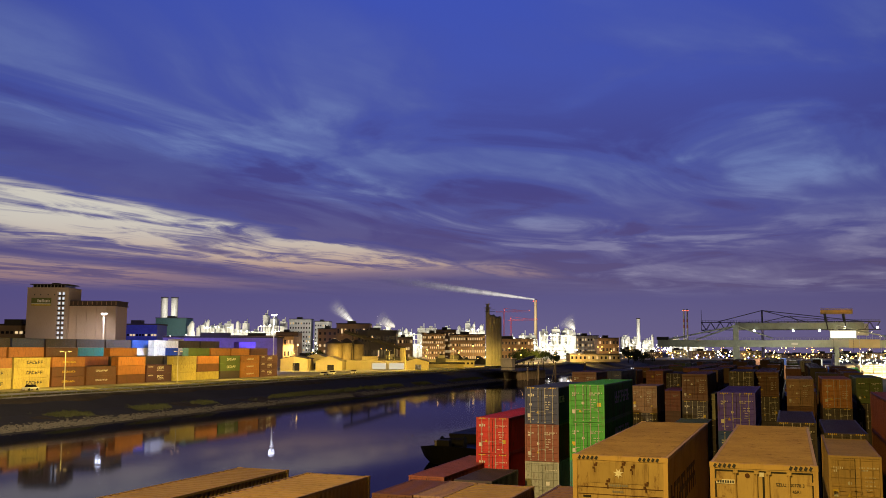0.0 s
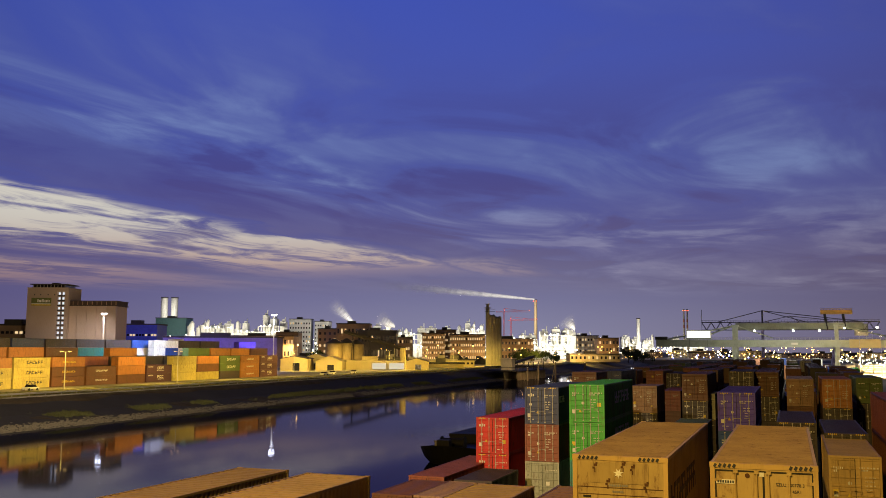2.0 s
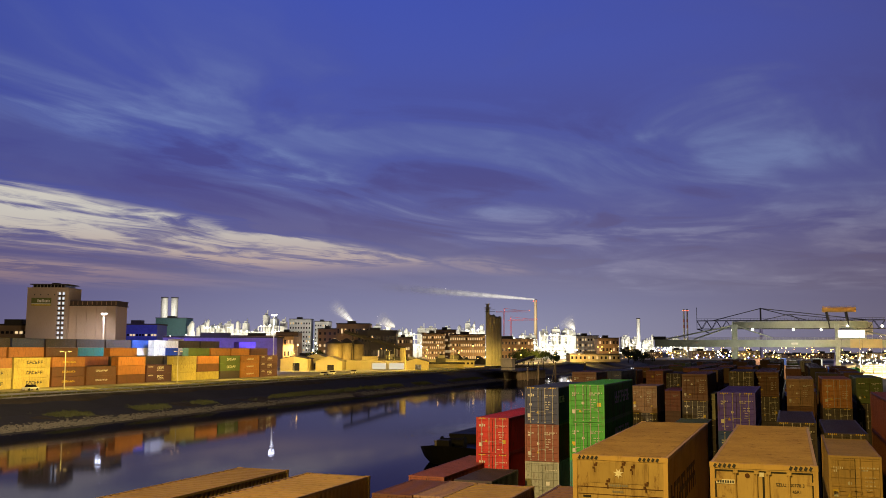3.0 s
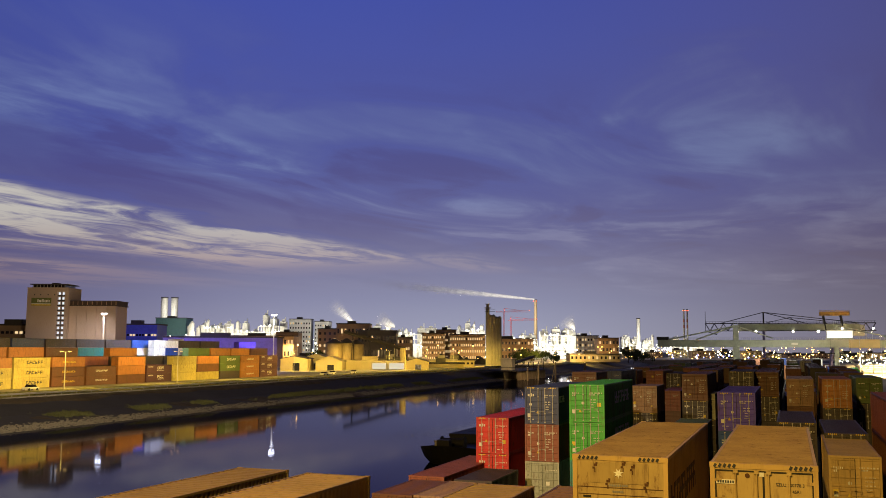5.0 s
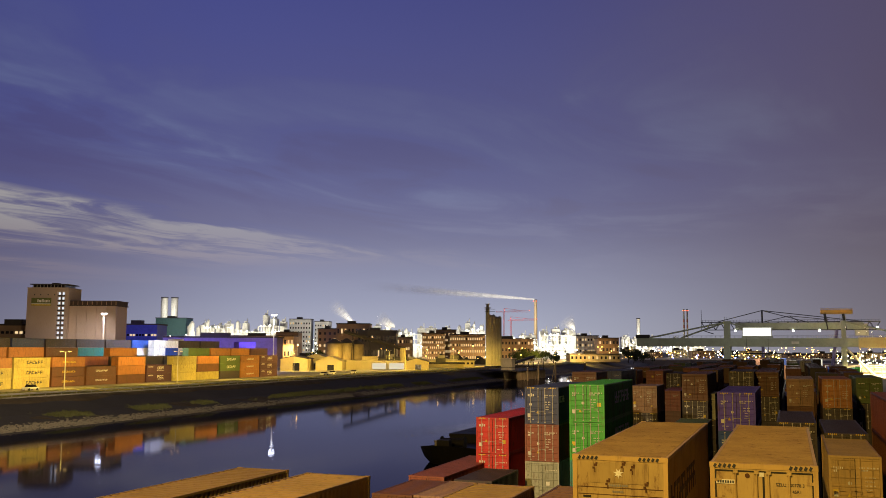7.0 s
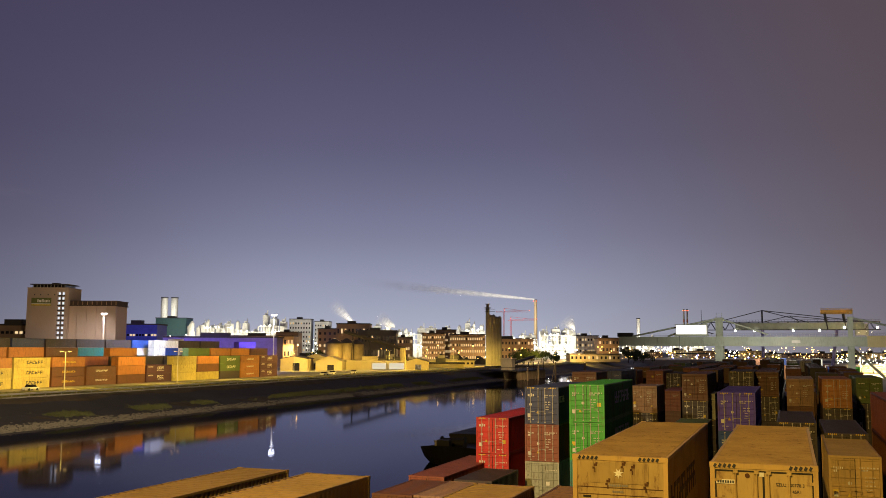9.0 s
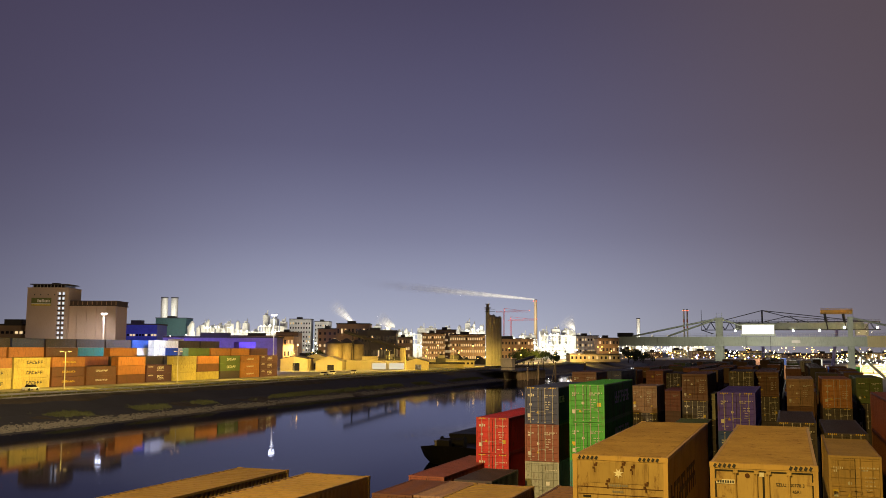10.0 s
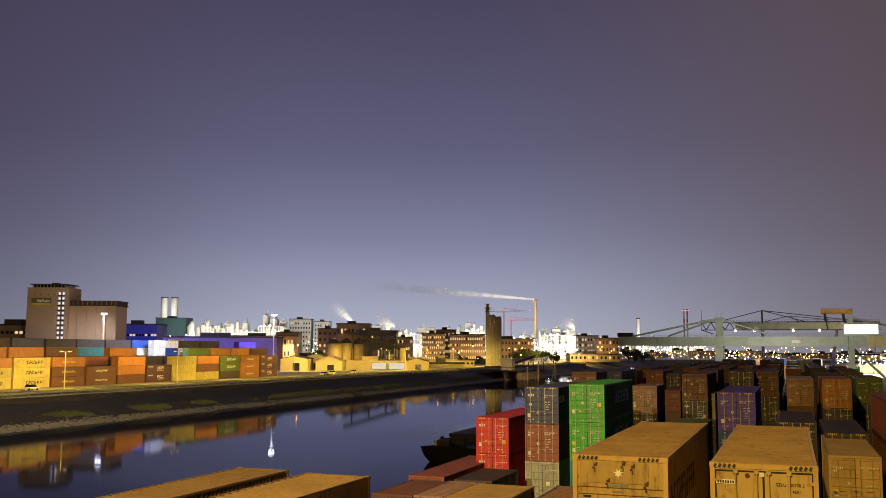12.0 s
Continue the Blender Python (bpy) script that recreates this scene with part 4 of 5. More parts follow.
def building(x, y, w, h, depth, wall, label, rows=0, cols=0, lit=0.6, ww=1.4, wh=1.2, seed=1, turn=20.35, roof=None, plinth=0.3, name="factory_building"):
    """A flat-roofed block facing the river, with single windows set in its front."""
    t = thing(name, pose(x, y, 0, 0, 0, turn), label, "building")
    bm = bmesh.new()
    box(bm, -w / 2, 0, 0, w / 2, depth, h)
    part("wall", bm, wall, t)
    bm = bmesh.new()
    box(bm, -w / 2 - 0.4, -0.4, h, w / 2 + 0.4, depth + 0.4, h + 0.8)
    box(bm, -w * 0.2, depth * 0.3, h + 0.8, w * 0.05, depth * 0.6, h + 3.0)
    part("roof", bm, roof or dark_roof, t)
    q = random.Random(seed)
    for r_ in range(rows):
        for c_ in range(cols):
            at = Matrix.Translation(((c_ + 0.5) / cols * w - w / 2, -0.02, (r_ + 0.6) / rows * h * 0.94)) @ Matrix.Diagonal((ww, 1, wh, 1))
            part("window", window_me, lit_window if q.random() < lit else dark_glass, t, at=at)
    return t


def shed(x, y, w, h, depth, wall, label, rise=1.8, turn=20.35):
    """A gabled shed, gable to the river."""
    t = thing("warehouse", pose(x, y, 0, 0, 0, turn), label, "warehouse")
    bm = bmesh.new()
    box(bm, -w / 2, 0, 0, w / 2, depth, h)
    f = [bm.verts.new(p) for p in ((-w / 2, 0.02, h), (w / 2, 0.02, h), (0, 0.02, h + rise))]
    bm.faces.new(f)
    part("wall", bm, wall, t)
    bm = bmesh.new()
    for s in (-1, 1):
        v = [bm.verts.new(p) for p in ((s * (w / 2 + 0.4), -0.4, h - 0.3), (0, -0.4, h + rise), (0, depth, h + rise), (s * (w / 2 + 0.4), depth, h - 0.3))]
        top = [bm.verts.new(p.co + Vector((0, 0, 0.25))) for p in v]
        bm.faces.new(v)
        bm.faces.new(top[::-1])
        for i in range(4):
            bm.faces.new((v[i], v[(i + 1) % 4], top[(i + 1) % 4], top[i]))
    part("roof", bm, pale_wall if rise > 1.9 else dark_roof, t)
    bm = bmesh.new()
    box(bm, -w * 0.05, -0.1, 0, w * 0.2, 0.0, h * 0.65)
    part("gate", bm, dark_glass, t)
    return t


# tall concrete grain store with its stair tower and annex
store_wall = surface("rosy_concrete", (0.40, 0.31, 0.25), (0.34, 0.26, 0.21), rough=0.85, patch=0.06, grain=10, streak=True, dirty=0.2)
stair_glow = glow("stair_light", (0.86, 0.93, 1.0), 0.95)
store = thing("grain_store", pose(-298.2, 316.02, 0, 0, 0, 20.35), "tall rosy concrete grain store with a lit stair strip", "building")
bm = bmesh.new()
box(bm, -8.48, 0, 0, 4.4, 14, 36.13)
box(bm, 7.7, 0, 0, 9.21, 14, 36.13)
box(bm, 4.4, 0.7, 0, 7.7, 14, 36.13)
box(bm, 4.4, 0, 34.6, 7.7, 0.7, 36.13)
part("wall", bm, store_wall, store)
bm = bmesh.new()
for k in range(10):
    box(bm, 4.4, 0.3, 13.6 + k * 2.1, 7.7, 0.68, 14.1 + k * 2.1)
box(bm, 6.0, 0.25, 0, 6.2, 0.68, 34.6)
part("stair_frame", bm, dark_roof, store)
for k in range(10):
    for x in (4.7, 6.4):
        bm = bmesh.new()
        box(bm, x + 0.1, 0.5, 14.3 + k * 2.1, x + 0.85, 0.66, 15.3 + k * 2.1)
        part("window", bm, stair_glow, store)
bm = bmesh.new()
box(bm, -6.4, 1, 36.13, 7.3, 12, 37.5)
house = part("penthouse", bm, dark_glass, store, "glazed roof storey")
for k in range(10):
    bm = bmesh.new()
    box(bm, -6.5 + k * 1.5, 0.85, 36.13, -6.3 + k * 1.5, 0.99, 37.5)
    part("mullion", bm, steel, house)
bm = bmesh.new()
box(bm, -7.6, 0.2, 37.5, 8.6, 13, 37.85)
box(bm, 0.2, 4, 37.85, 2.6, 8, 38.5)
part("roof", bm, dark_roof, store)
bm = bmesh.new()
box(bm, -8.6, -0.12, 35.9, 9.33, 14.1, 36.25)
part("cornice", bm, store_wall, store)
for x in (-5.6, -3.0, 0.2, 3.0):
    bm = bmesh.new()
    box(bm, x, -0.02, 32.9, x + 0.5, 0.05, 33.3)
    part("vent", bm, dark_glass, store)
bm = bmesh.new()
box(bm, -6.55, -0.2, 28.4, 1.94, 0, 31.77)
sign = part("sign_board", bm, surface("green_sign", (0.10, 0.12, 0.03), rough=0.5), store, "olive company board with a pale wave")
bm = bmesh.new()
box(bm, -6.4, -0.25, 28.5, 1.8, -0.21, 29.0)
part("stripe", bm, ink_yellow, sign)
bm = bmesh.new()
box(bm, -6.4, -0.25, 29.05, 1.8, -0.21, 29.35)
part("stripe", bm, ink_white, sign)
for i in range(9):
    bm = bmesh.new()
    box(bm, -3.9 + i * 0.6, -0.25, 29.9, -3.9 + i * 0.6 + 0.4, -0.21, 30.9 + (0.3 if i in (0, 3, 4) else 0))
    part("lettering", bm, ink_white, sign)
annex = thing("grain_annex", pose(-281.3, 324.43, 0, 0, 0, 20.35), "lower rosy concrete silo wing with a dark roof gallery", "building")
bm = bmesh.new()
box(bm, -10.4, 0.3, 0, 10.4, 13.9, 28.4)
part("wall", bm, store_wall, annex)
for k in range(5):
    bm = bmesh.new()
    box(bm, -10.48 + k * 4.192, 0, 0, -10.48 + k * 4.192 + 4.0, 0.29, 28.45)
    part("wall_bay", bm, store_wall, annex)
bm = bmesh.new()
box(bm, -10.9, -0.5, 28.47, 10.9, 14.3, 28.9)
box(bm, -10.6, 0.1, 28.9, 10.6, 14.0, 30.4)
box(bm, -10.9, -0.4, 30.4, 10.9, 14.3, 30.75)
gallery = part("roof_gallery", bm, surface("sooty_brick", (0.07, 0.045, 0.035), rough=0.85), annex, "dark sooty roof gallery")
for k in range(11):
    bm = bmesh.new()
    box(bm, -10.4 + k * 2.05, -0.05, 28.9, -10.15 + k * 2.05, 0.1, 30.4)
    part("post", bm, brick_mat, gallery)

# concrete silo tower by the water
tower = thing("silo_tower", pose(-178.48, 573.74, 0, 0, 0, 20.35), "weathered concrete grain silo with a lift tower on top", "silo")
for i in range(5):
    for j in range(2):
        bm = bmesh.new()
        x, top = -3.4 + i * 1.95, 33.0 - 0.55 * i - 0.7 * (i % 2) + 0.4 * j
        rod(bm, (x, j * 2.1 - 0.6, 0), (x, j * 2.1 - 0.6, top), 1.14, 16)
        rod(bm, (x, j * 2.1 - 0.6, top), (x, j * 2.1 - 0.6, top + 0.7), 1.2, 16, 0.4)
        for k in range(6):
            rod(bm, (x, j * 2.1 - 0.6, 4 + 5 * k), (x, j * 2.1 - 0.6, 4.18 + 5 * k), 1.18, 16)
        part("silo_cell", bm, concrete, tower)
bm = bmesh.new()
box(bm, -4.6, -1.9, 0, -2.2, 1, 36.85)
box(bm, -5.3, -2.2, 36.85, -1.3, 1.4, 37.3)
box(bm, -4.2, -1.5, 37.3, -2.5, 1, 39.4)
box(bm, -4.9, -2.0, 39.4, -1.8, 1.3, 39.7)
part("lift_tower", bm, concrete, tower)
for z in (36.12, 34.67):
    bm = bmesh.new()
    box(bm, -5.4, -2.4, z, 1.2, -1.9, z + 0.2)
    part("gallery", bm, darksteel, tower)

# sheds, tanks and conveyor along the quay
shed(-218.14, 388.38, 12.8, 6.0, 20, pale_wall, "low pale yellow shed with small windows", 1.0)
shed(-207.59, 402.96, 12.55, 4.6, 22, pale_wall, "pale gabled shed with an open dark gate", 2.4)
shed(-222.93, 418.6, 15.95, 5.4, 22, pale_wall, "pale gabled shed behind its neighbour", 2.4)
building(-195.84, 428.65, 31.33, 4.0, 16, pale_wall, "long low quay warehouse with white lit bays", roof=pale_wall, name="warehouse")
# white bay walls emit here, in place of light falling on them
bays_wall = glow("glowing_bay_wall", (1.0, 0.88, 0.62), 0.75)
for a, b in ((660, 684), (690, 716)):
    t = thing("loading_bay", pose(-188.13, 429.38, 0, 0, 0, 20.35), "white loading bay wall, the lamplight on it given as glow", "loading bay", "loading bays")
    bm = bmesh.new()
    box(bm, (a - 688) * 0.284, -0.25, 0.6, (b - 688) * 0.284, -0.05, 3.6)
    part("panel", bm, bays_wall, t)
shed(-177.53, 440.77, 12.09, 4.4, 24, pale_wall, "pale yellow shed at the end of the row", 1.6)
building(-180.24, 487.76, 22.06, 2.6, 8, pale_wall, "low yard wall and store lit yellow", name="yard_store")
building(-186.52, 528.1, 20.36, 4.0, 12, pale_wall, "pale depot under sodium light", 1, 8, 0.3, name="depot")
bm = bmesh.new()
rod(bm, (0, 0, 0), (0, 0, 11), 1.6, 16)
solid("cement_silo", bm, pale_wall, "slim pale cylinder silo beside the shed", "silo", at=pose(-182.81, 435.62, 0))
for px_x, px_y, rad, hgt in ((-237.24, 466.62, 4.8, 13.5), (-233.44, 474.43, 4.2, 13.8), (-230.69, 481.85, 4.0, 13.2)):
    t = thing("storage_silo", pose(px_x, px_y, 0), "brown round storage silo with a conical roof", "silo", "round silos")
    bm = bmesh.new()
    rod(bm, (0, 0, 0), (0, 0, hgt), rad, 20)
    part("shell", bm, surface("silo_brown", (0.2, 0.15, 0.1), streak=True) if "silo_brown" not in bpy.data.materials else bpy.data.materials["silo_brown"], t)
    bm = bmesh.new()
    rod(bm, (0, 0, hgt), (0, 0, hgt + 2.6), rad + 0.2, 20, 0.8)
    part("roof", bm, dark_roof, t)
t = thing("conveyor", pose(-210.32, 455.28, 0, 0, 0, 20.35), "dark inclined conveyor gallery on trestles", "conveyor")
bm = bmesh.new()
rod(bm, (-13.5, 0, 19.77), (18, 0, 10.67), 1.0, 4)
part("gallery", bm, dark_roof, t)
for x, z in ((-9, 17.64), (0, 14.92), (9, 12.49)):
    bm = bmesh.new()
    rod(bm, (x - 1, 0, 0), (x, 0, z), 0.2, 5)
    rod(bm, (x + 1, 0, 0), (x, 0, z), 0.2, 5)
    part("trestle", bm, darksteel, t)

# long purple hall behind the stacks
violet_wall = surface("violet_cladding", (0.22, 0.17, 0.42), rough=0.6)
building(-296.59, 444.61, 63.03, 16.35, 20, violet_wall, "long violet-clad hall behind the stacks", roof=dark_roof, name="hall")
building(-366.86, 461.21, 25.45, 24.25, 20, surface("blue_cladding", (0.06, 0.08, 0.42), rough=0.5), "blue-clad works hall with a row of windows", 2, 14, 0.25, name="works_hall")
building(-333.93, 334.77, 33.88, 20.58, 14, brick_mat, "dark brick depot with a row of small windows", 4, 16, 0.3, name="depot")
bm = bmesh.new()
box(bm, -3.07, 0, 0, 3.07, 6, 15.14)
solid("white_box_building", bm, white_wall, "tall white cabinet building under the works lights", "building", at=pose(-283.42, 385.5, 0, 0, 0, 20.35))

# blocks in the town
for x, y in ((-417.41, 741.1), (-325.23, 647.3), (-292.47, 638.12), (-307.13, 739.34), (-277.42, 729.03), (-250.98, 738.84), (-229.1, 789.61), (-178.31, 738.51), (-176.89, 841.44), (-414.03, 678.36), (-495.21, 498.93), (-186.96, 690.53), (-203.14, 884.57)):
    lamp("street_floodlight", (x, y, 14), 120000, (1.0, 0.66, 0.22), 0.6, 152, (x - 6, y + 3, 0))
town = [
    (-453.32, 791.77, 21.82, 25.93, brick_mat, 2, 10, 0.5), (-564.3, 1017.25, 26.48, 46.19, white_wall, 8, 8, 0.3),
    (-538.96, 1026.65, 18.12, 43.4, white_wall, 8, 6, 0.3), (-370.41, 715.87, 16.48, 27.14, brick_mat, 5, 4, 0.3),
    (-341.32, 705.33, 27.42, 30.99, brick_mat, 3, 9, 0.35), (-314.1, 694.09, 31.32, 24.94, dark_roof, 2, 12, 0.1), (-348.06, 830.81, 16.36, 21.56, brick_mat, 3, 8, 0.6),
    (-303.27, 794.1, 20.61, 24.57, brick_mat, 5, 12, 0.75), (-303.04, 826.18, 19.2, 28.26, brick_mat, 5, 10, 0.6), (-274.46, 804.79, 31.94, 23.54, brick_mat, 4, 16, 0.8),
    (-251.45, 866.65, 43.64, 20.47, brick_mat, 3, 14, 0.3), (-163.48, 899.28, 19.64, 21.56, brick_mat, 3, 6, 0.2), (-203.12, 991.23, 24.24, 25.19, white_wall, 4, 8, 0.6),
    (-160.29, 816.25, 44, 6.5, pale_wall, 1, 12, 0.2), (-451.19, 739.24, 61.82, 21.48, brick_mat, 2, 20, 0.4), (-541.63, 545.7, 38.18, 25.51, brick_mat, 3, 12, 0.4),
]
for i, (x, y, w, h, wall, rows, cols, lit) in enumerate(town):
    building(x, y, w, h, 25, wall, "flat-roofed works block in the town, windows partly lit", rows, cols, lit, w / cols * 0.45, h / rows * 0.38, i)


# ---- the chemical works: columns, tanks, frames and many lamps ----
works_steel = surface("works_white_steel", (0.7, 0.7, 0.66), rough=0.5)
lamp_bits = bmesh.new()


def process_plant(x, y, w, h, seed, label):
    q = random.Random(seed)
    t = thing("process_plant", pose(x, y, 0, 0, 0, 20.35), label, "chemical plant", "process plants across the river")
    for i in range(q.randint(2, 4)):
        bm = bmesh.new()
        cx, rad, hh = q.uniform(-w / 2, w / 2), q.uniform(1.2, 2.6), h * q.uniform(0.6, 1.0)
        rod(bm, (cx, 4, 0), (cx, 4, hh), rad, 12)
        rod(bm, (cx, 4, hh), (cx, 4, hh + rad), rad, 12, rad * 0.3)
        for k in range(3):
            rod(bm, (cx, 4, hh * (0.4 + 0.2 * k)), (cx, 4, hh * (0.4 + 0.2 * k) + 0.3), rad + 0.8, 12)
        part("column", bm, works_steel, t)
    bm = bmesh.new()
    fw, fh, nx, nz = w * 0.9, h * q.uniform(0.6, 0.8), 9, 5
    o = -w * 0.45
    for i in range(nx + 1):
        rod(bm, (o + fw * i / nx, 0, 0), (o + fw * i / nx, 0, fh), 0.35, 4)
    for k in range(1, nz + 1):
        rod(bm, (o, 0, fh * k / nz), (o + fw, 0, fh * k / nz), 0.35, 4)
        box(bm, o, 0.5, fh * k / nz - 0.2, o + fw, 9, fh * k / nz)
    for i in range(9):
        k = q.randint(0, nz - 1)
        i0 = q.randint(0, nx - 2)
        box(bm, o + fw * i0 / nx, 1, fh * k / nz, o + fw * (i0 + q.randint(1, 2)) / nx, 7, fh * (k + 0.8) / nz)
    part("frame_structure", bm, works_steel, t)
    for i in range(3):
        bm = bmesh.new()
        cx, bw, hh = w * (i - 1) * 0.31 + q.uniform(-2, 2), w * q.uniform(0.16, 0.27), h * q.uniform(0.72, 1.02)
        box(bm, cx - bw / 2, 10, 0, cx + bw / 2, 24, hh)
        for k in range(4):
            z = hh * (0.3 + 0.2 * k)
            box(bm, cx - bw / 2 - 0.4, 9.2, z, cx + bw / 2 + 0.4, 10, z + 0.4)
        box(bm, cx - bw * 0.2, 13, hh, cx + bw * 0.15, 19, hh + 2.5)
        rod(bm, (cx + bw * 0.35, 14, hh), (cx + bw * 0.35, 14, hh + q.uniform(3, 7)), 0.5, 8)
        part("process_house", bm, works_steel, t)
    bm = bmesh.new()
    for i in range(3):
        cx, rad = q.uniform(-w / 2, w / 2), q.uniform(3, 6)
        rod(bm, (cx, -6, 0), (cx, -6, h * q.uniform(0.25, 0.5)), rad, 16)
    for i in range(5):
        z = h * q.uniform(0.2, 0.5)
        rod(bm, (-w / 2, -2 + i * 0.5, z), (w / 2, -2 + i * 0.5, z), 0.3, 5)
    part("tanks_and_pipes", bm, works_steel, t)
    bm = bmesh.new()
    for i in range(int(30 + w * 0.4)):
        if i % 3:
            c = Matrix.Translation((o + fw * q.randint(0, nx) / nx + q.uniform(-0.6, 0.6), -0.8, fh * q.randint(1, nz) / nz + q.uniform(0.3, 1.5)))
        else:
            c = Matrix.Translation((q.uniform(-w / 2, w / 2), -8 + q.uniform(-2, 2), h * 0.45 * q.random()))
        bmesh.ops.create_icosphere(bm, subdivisions=1, radius=q.uniform(0.45, 1.35), matrix=c)
    tagged(part("work_lighting", bm, white_glow, t, "many small white work lamps"), kind="stuff")
    for dx in (-0.25, 0.25):
        dv = Matrix.Rotation(YAW, 4, "Z") @ Vector((dx * w, -22, h * 0.6))
        lamp("plant_floodlight", (x + dv.x, y + dv.y, dv.z), 22000, (1.0, 0.91, 0.70), 2.0)


for i, (x, y, w, h) in enumerate([
        (-752.23, 1000.88, 43.64, 47), (-655.37, 930.15, 26.67, 41.31), (-601.85, 896.67, 31.82, 46.28), (-602.54, 949.74, 33.33, 41.31),
        (-545.49, 917.57, 31.82, 47.56), (-456.49, 1003.91, 46.67, 40.64), (-419.2, 1017.74, 40, 34.64), (-396.02, 1079.67, 55.76, 38.52),
        (-346.48, 1044.71, 24, 42.64), (-294.9, 1063.85, 40, 29.31), (-245.9, 1028.69, 38.18, 33.56), (-219.2, 1038.59, 31.82, 31.01),
        (-197.95, 1313.12, 47.27, 31.12), (-141.98, 1440.53, 50.91, 28.45)]):
    process_plant(x, y, w, h, 40 + i, "floodlit white chemical plant with columns, frames and tanks")


# reddish lamplight on the slim stacks, painted as coloured bands
red_lit = surface("red_light_band", (0.42, 0.14, 0.09), rough=0.6)


def chimney(x, y, h, r0, r1, material, label, beacons=True, bands=0):
    t = thing("chimney", pose(x, y, 0), label, "chimney")
    bm = bmesh.new()
    rod(bm, (0, 0, 0), (0, 0, h), r0, 18, r1)
    part("shaft", bm, material, t)
    bm = bmesh.new()
    rod(bm, (0, 0, h - 0.6), (0, 0, h + 0.6), r1 * 1.12, 18)
    part("rim", bm, dark_roof, t)
    for k in range(bands):
        bm = bmesh.new()
        z = h * (0.62 + 0.12 * k)
        rod(bm, (0, 0, z), (0, 0, z + h * 0.06), r0 * 1.02, 18)
        part("band", bm, red_lit, t)
    if beacons:
        for s in (-1, 1):
            bm = bmesh.new()
            bmesh.ops.create_icosphere(bm, subdivisions=1, radius=0.55, matrix=Matrix.Translation((s * r1 * 1.3, -r1, h * 0.98)))
            part("beacon", bm, red_glow, t, "small red beacon")
    return t


for x, y in ((-721.22, 959.05), (-709.52, 963.39)):
    chimney(x, y, 71.98, 4.4, 4.1, works_steel, "stout white twin power-station chimney", False)
building(-694.49, 936.97, 36.65, 45.94, 30, surface("teal_cladding", (0.10, 0.22, 0.24), rough=0.6), "teal-clad boiler house under the twin chimneys", name="boiler_house")
chimney(-330.89, 1263.81, 79.18, 2.6, 1.8, surface("chimney_ochre", (0.42, 0.30, 0.16), streak=True), "tall slim ochre chimney with a steam plume")
chimney(-197.21, 1313.39, 53.97, 2.6, 2.4, works_steel, "short white works chimney", False)
for x, y in ((-137.72, 1335.46), (-133.31, 1337.09)):
    chimney(x, y, 66.57, 1.15, 1.05, steel, "slim grey steel stack, reddish light on it painted as bands", True, 2)


# unseen lamps without fixtures, added so the chimney shafts read pale
lamp("chimney_fill", (-702, 942.71, 52), 24000, WHITE, 2.0, 150, (-715.69, 961.1, 56))
lamp("chimney_fill", (-321.56, 1219.28, 40), 24000, WHITE, 2.0, 120, (-330.89, 1263.81, 55))
lamp("chimney_fill", (-191.14, 1272.98, 30), 40000, WHITE, 2.0, 120, (-197.21, 1313.39, 35))

# tower cranes over the works
crane_red = surface("tower_crane_red", (0.6, 0.05, 0.03), rough=0.5)
for x, y, h, j0, j1 in ((-329.09, 1104.49, 55.94, -10, 31), (-312.92, 1078.5, 44.58, -4, 31)):
    t = thing("tower_crane", pose(x, y, 0, 0, 0, 20.35), "red tower crane with a long jib, lit by the works", "tower crane", "tower cranes")
    bm = bmesh.new()
    for sx in (-0.8, 0.8):
        rod(bm, (sx, 0, 0), (sx, 0, h), 0.18, 4)
    for k in range(18):
        rod(bm, (-0.8, 0, h * k / 18), (0.8, 0, h * (k + 1) / 18), 0.12, 4)
    part("mast", bm, crane_red, t)
    bm = bmesh.new()
    truss(bm, (j0, 0, h), (j1, 0, h + 2), 14, 0.8, 1.0, 0.13)
    part("jib", bm, crane_red, t)
    bm = bmesh.new()
    rod(bm, (0, 0, h), (0, 0, h + 5), 0.4, 4)
    rod(bm, (0, 0, h + 5), (j1 * 0.7, 0, h + 2.4), 0.15, 4)
    part("peak", bm, crane_red, t)
    for xx in (0, j1):
        bm = bmesh.new()
        bmesh.ops.create_icosphere(bm, subdivisions=1, radius=0.4, matrix=Matrix.Translation((xx, -1, h + 2.4)))
        part("beacon", bm, red_glow, t, "small red beacon")
# extra unseen lamps, added to brighten the low hall and brown block
for x, y in ((-166, 790), (-178, 795), (-172, 872)):
    lamp("street_floodlight", (x, y, 12), 26000, (1.0, 0.62, 0.2), 0.6, 150, (x - 3, y + 12, 0))
# unseen lamp from the left, added to round and lift the silo cells
lamp("silo_fill", (-193, 545, 6), 5000, (1.0, 0.66, 0.24), 0.5, 110, (-178, 573, 18))
# unseen lamp added to brighten the red tower cranes
lamp("crane_fill", (-304.79, 1038.85, 20), 30000, WHITE, 2.0)

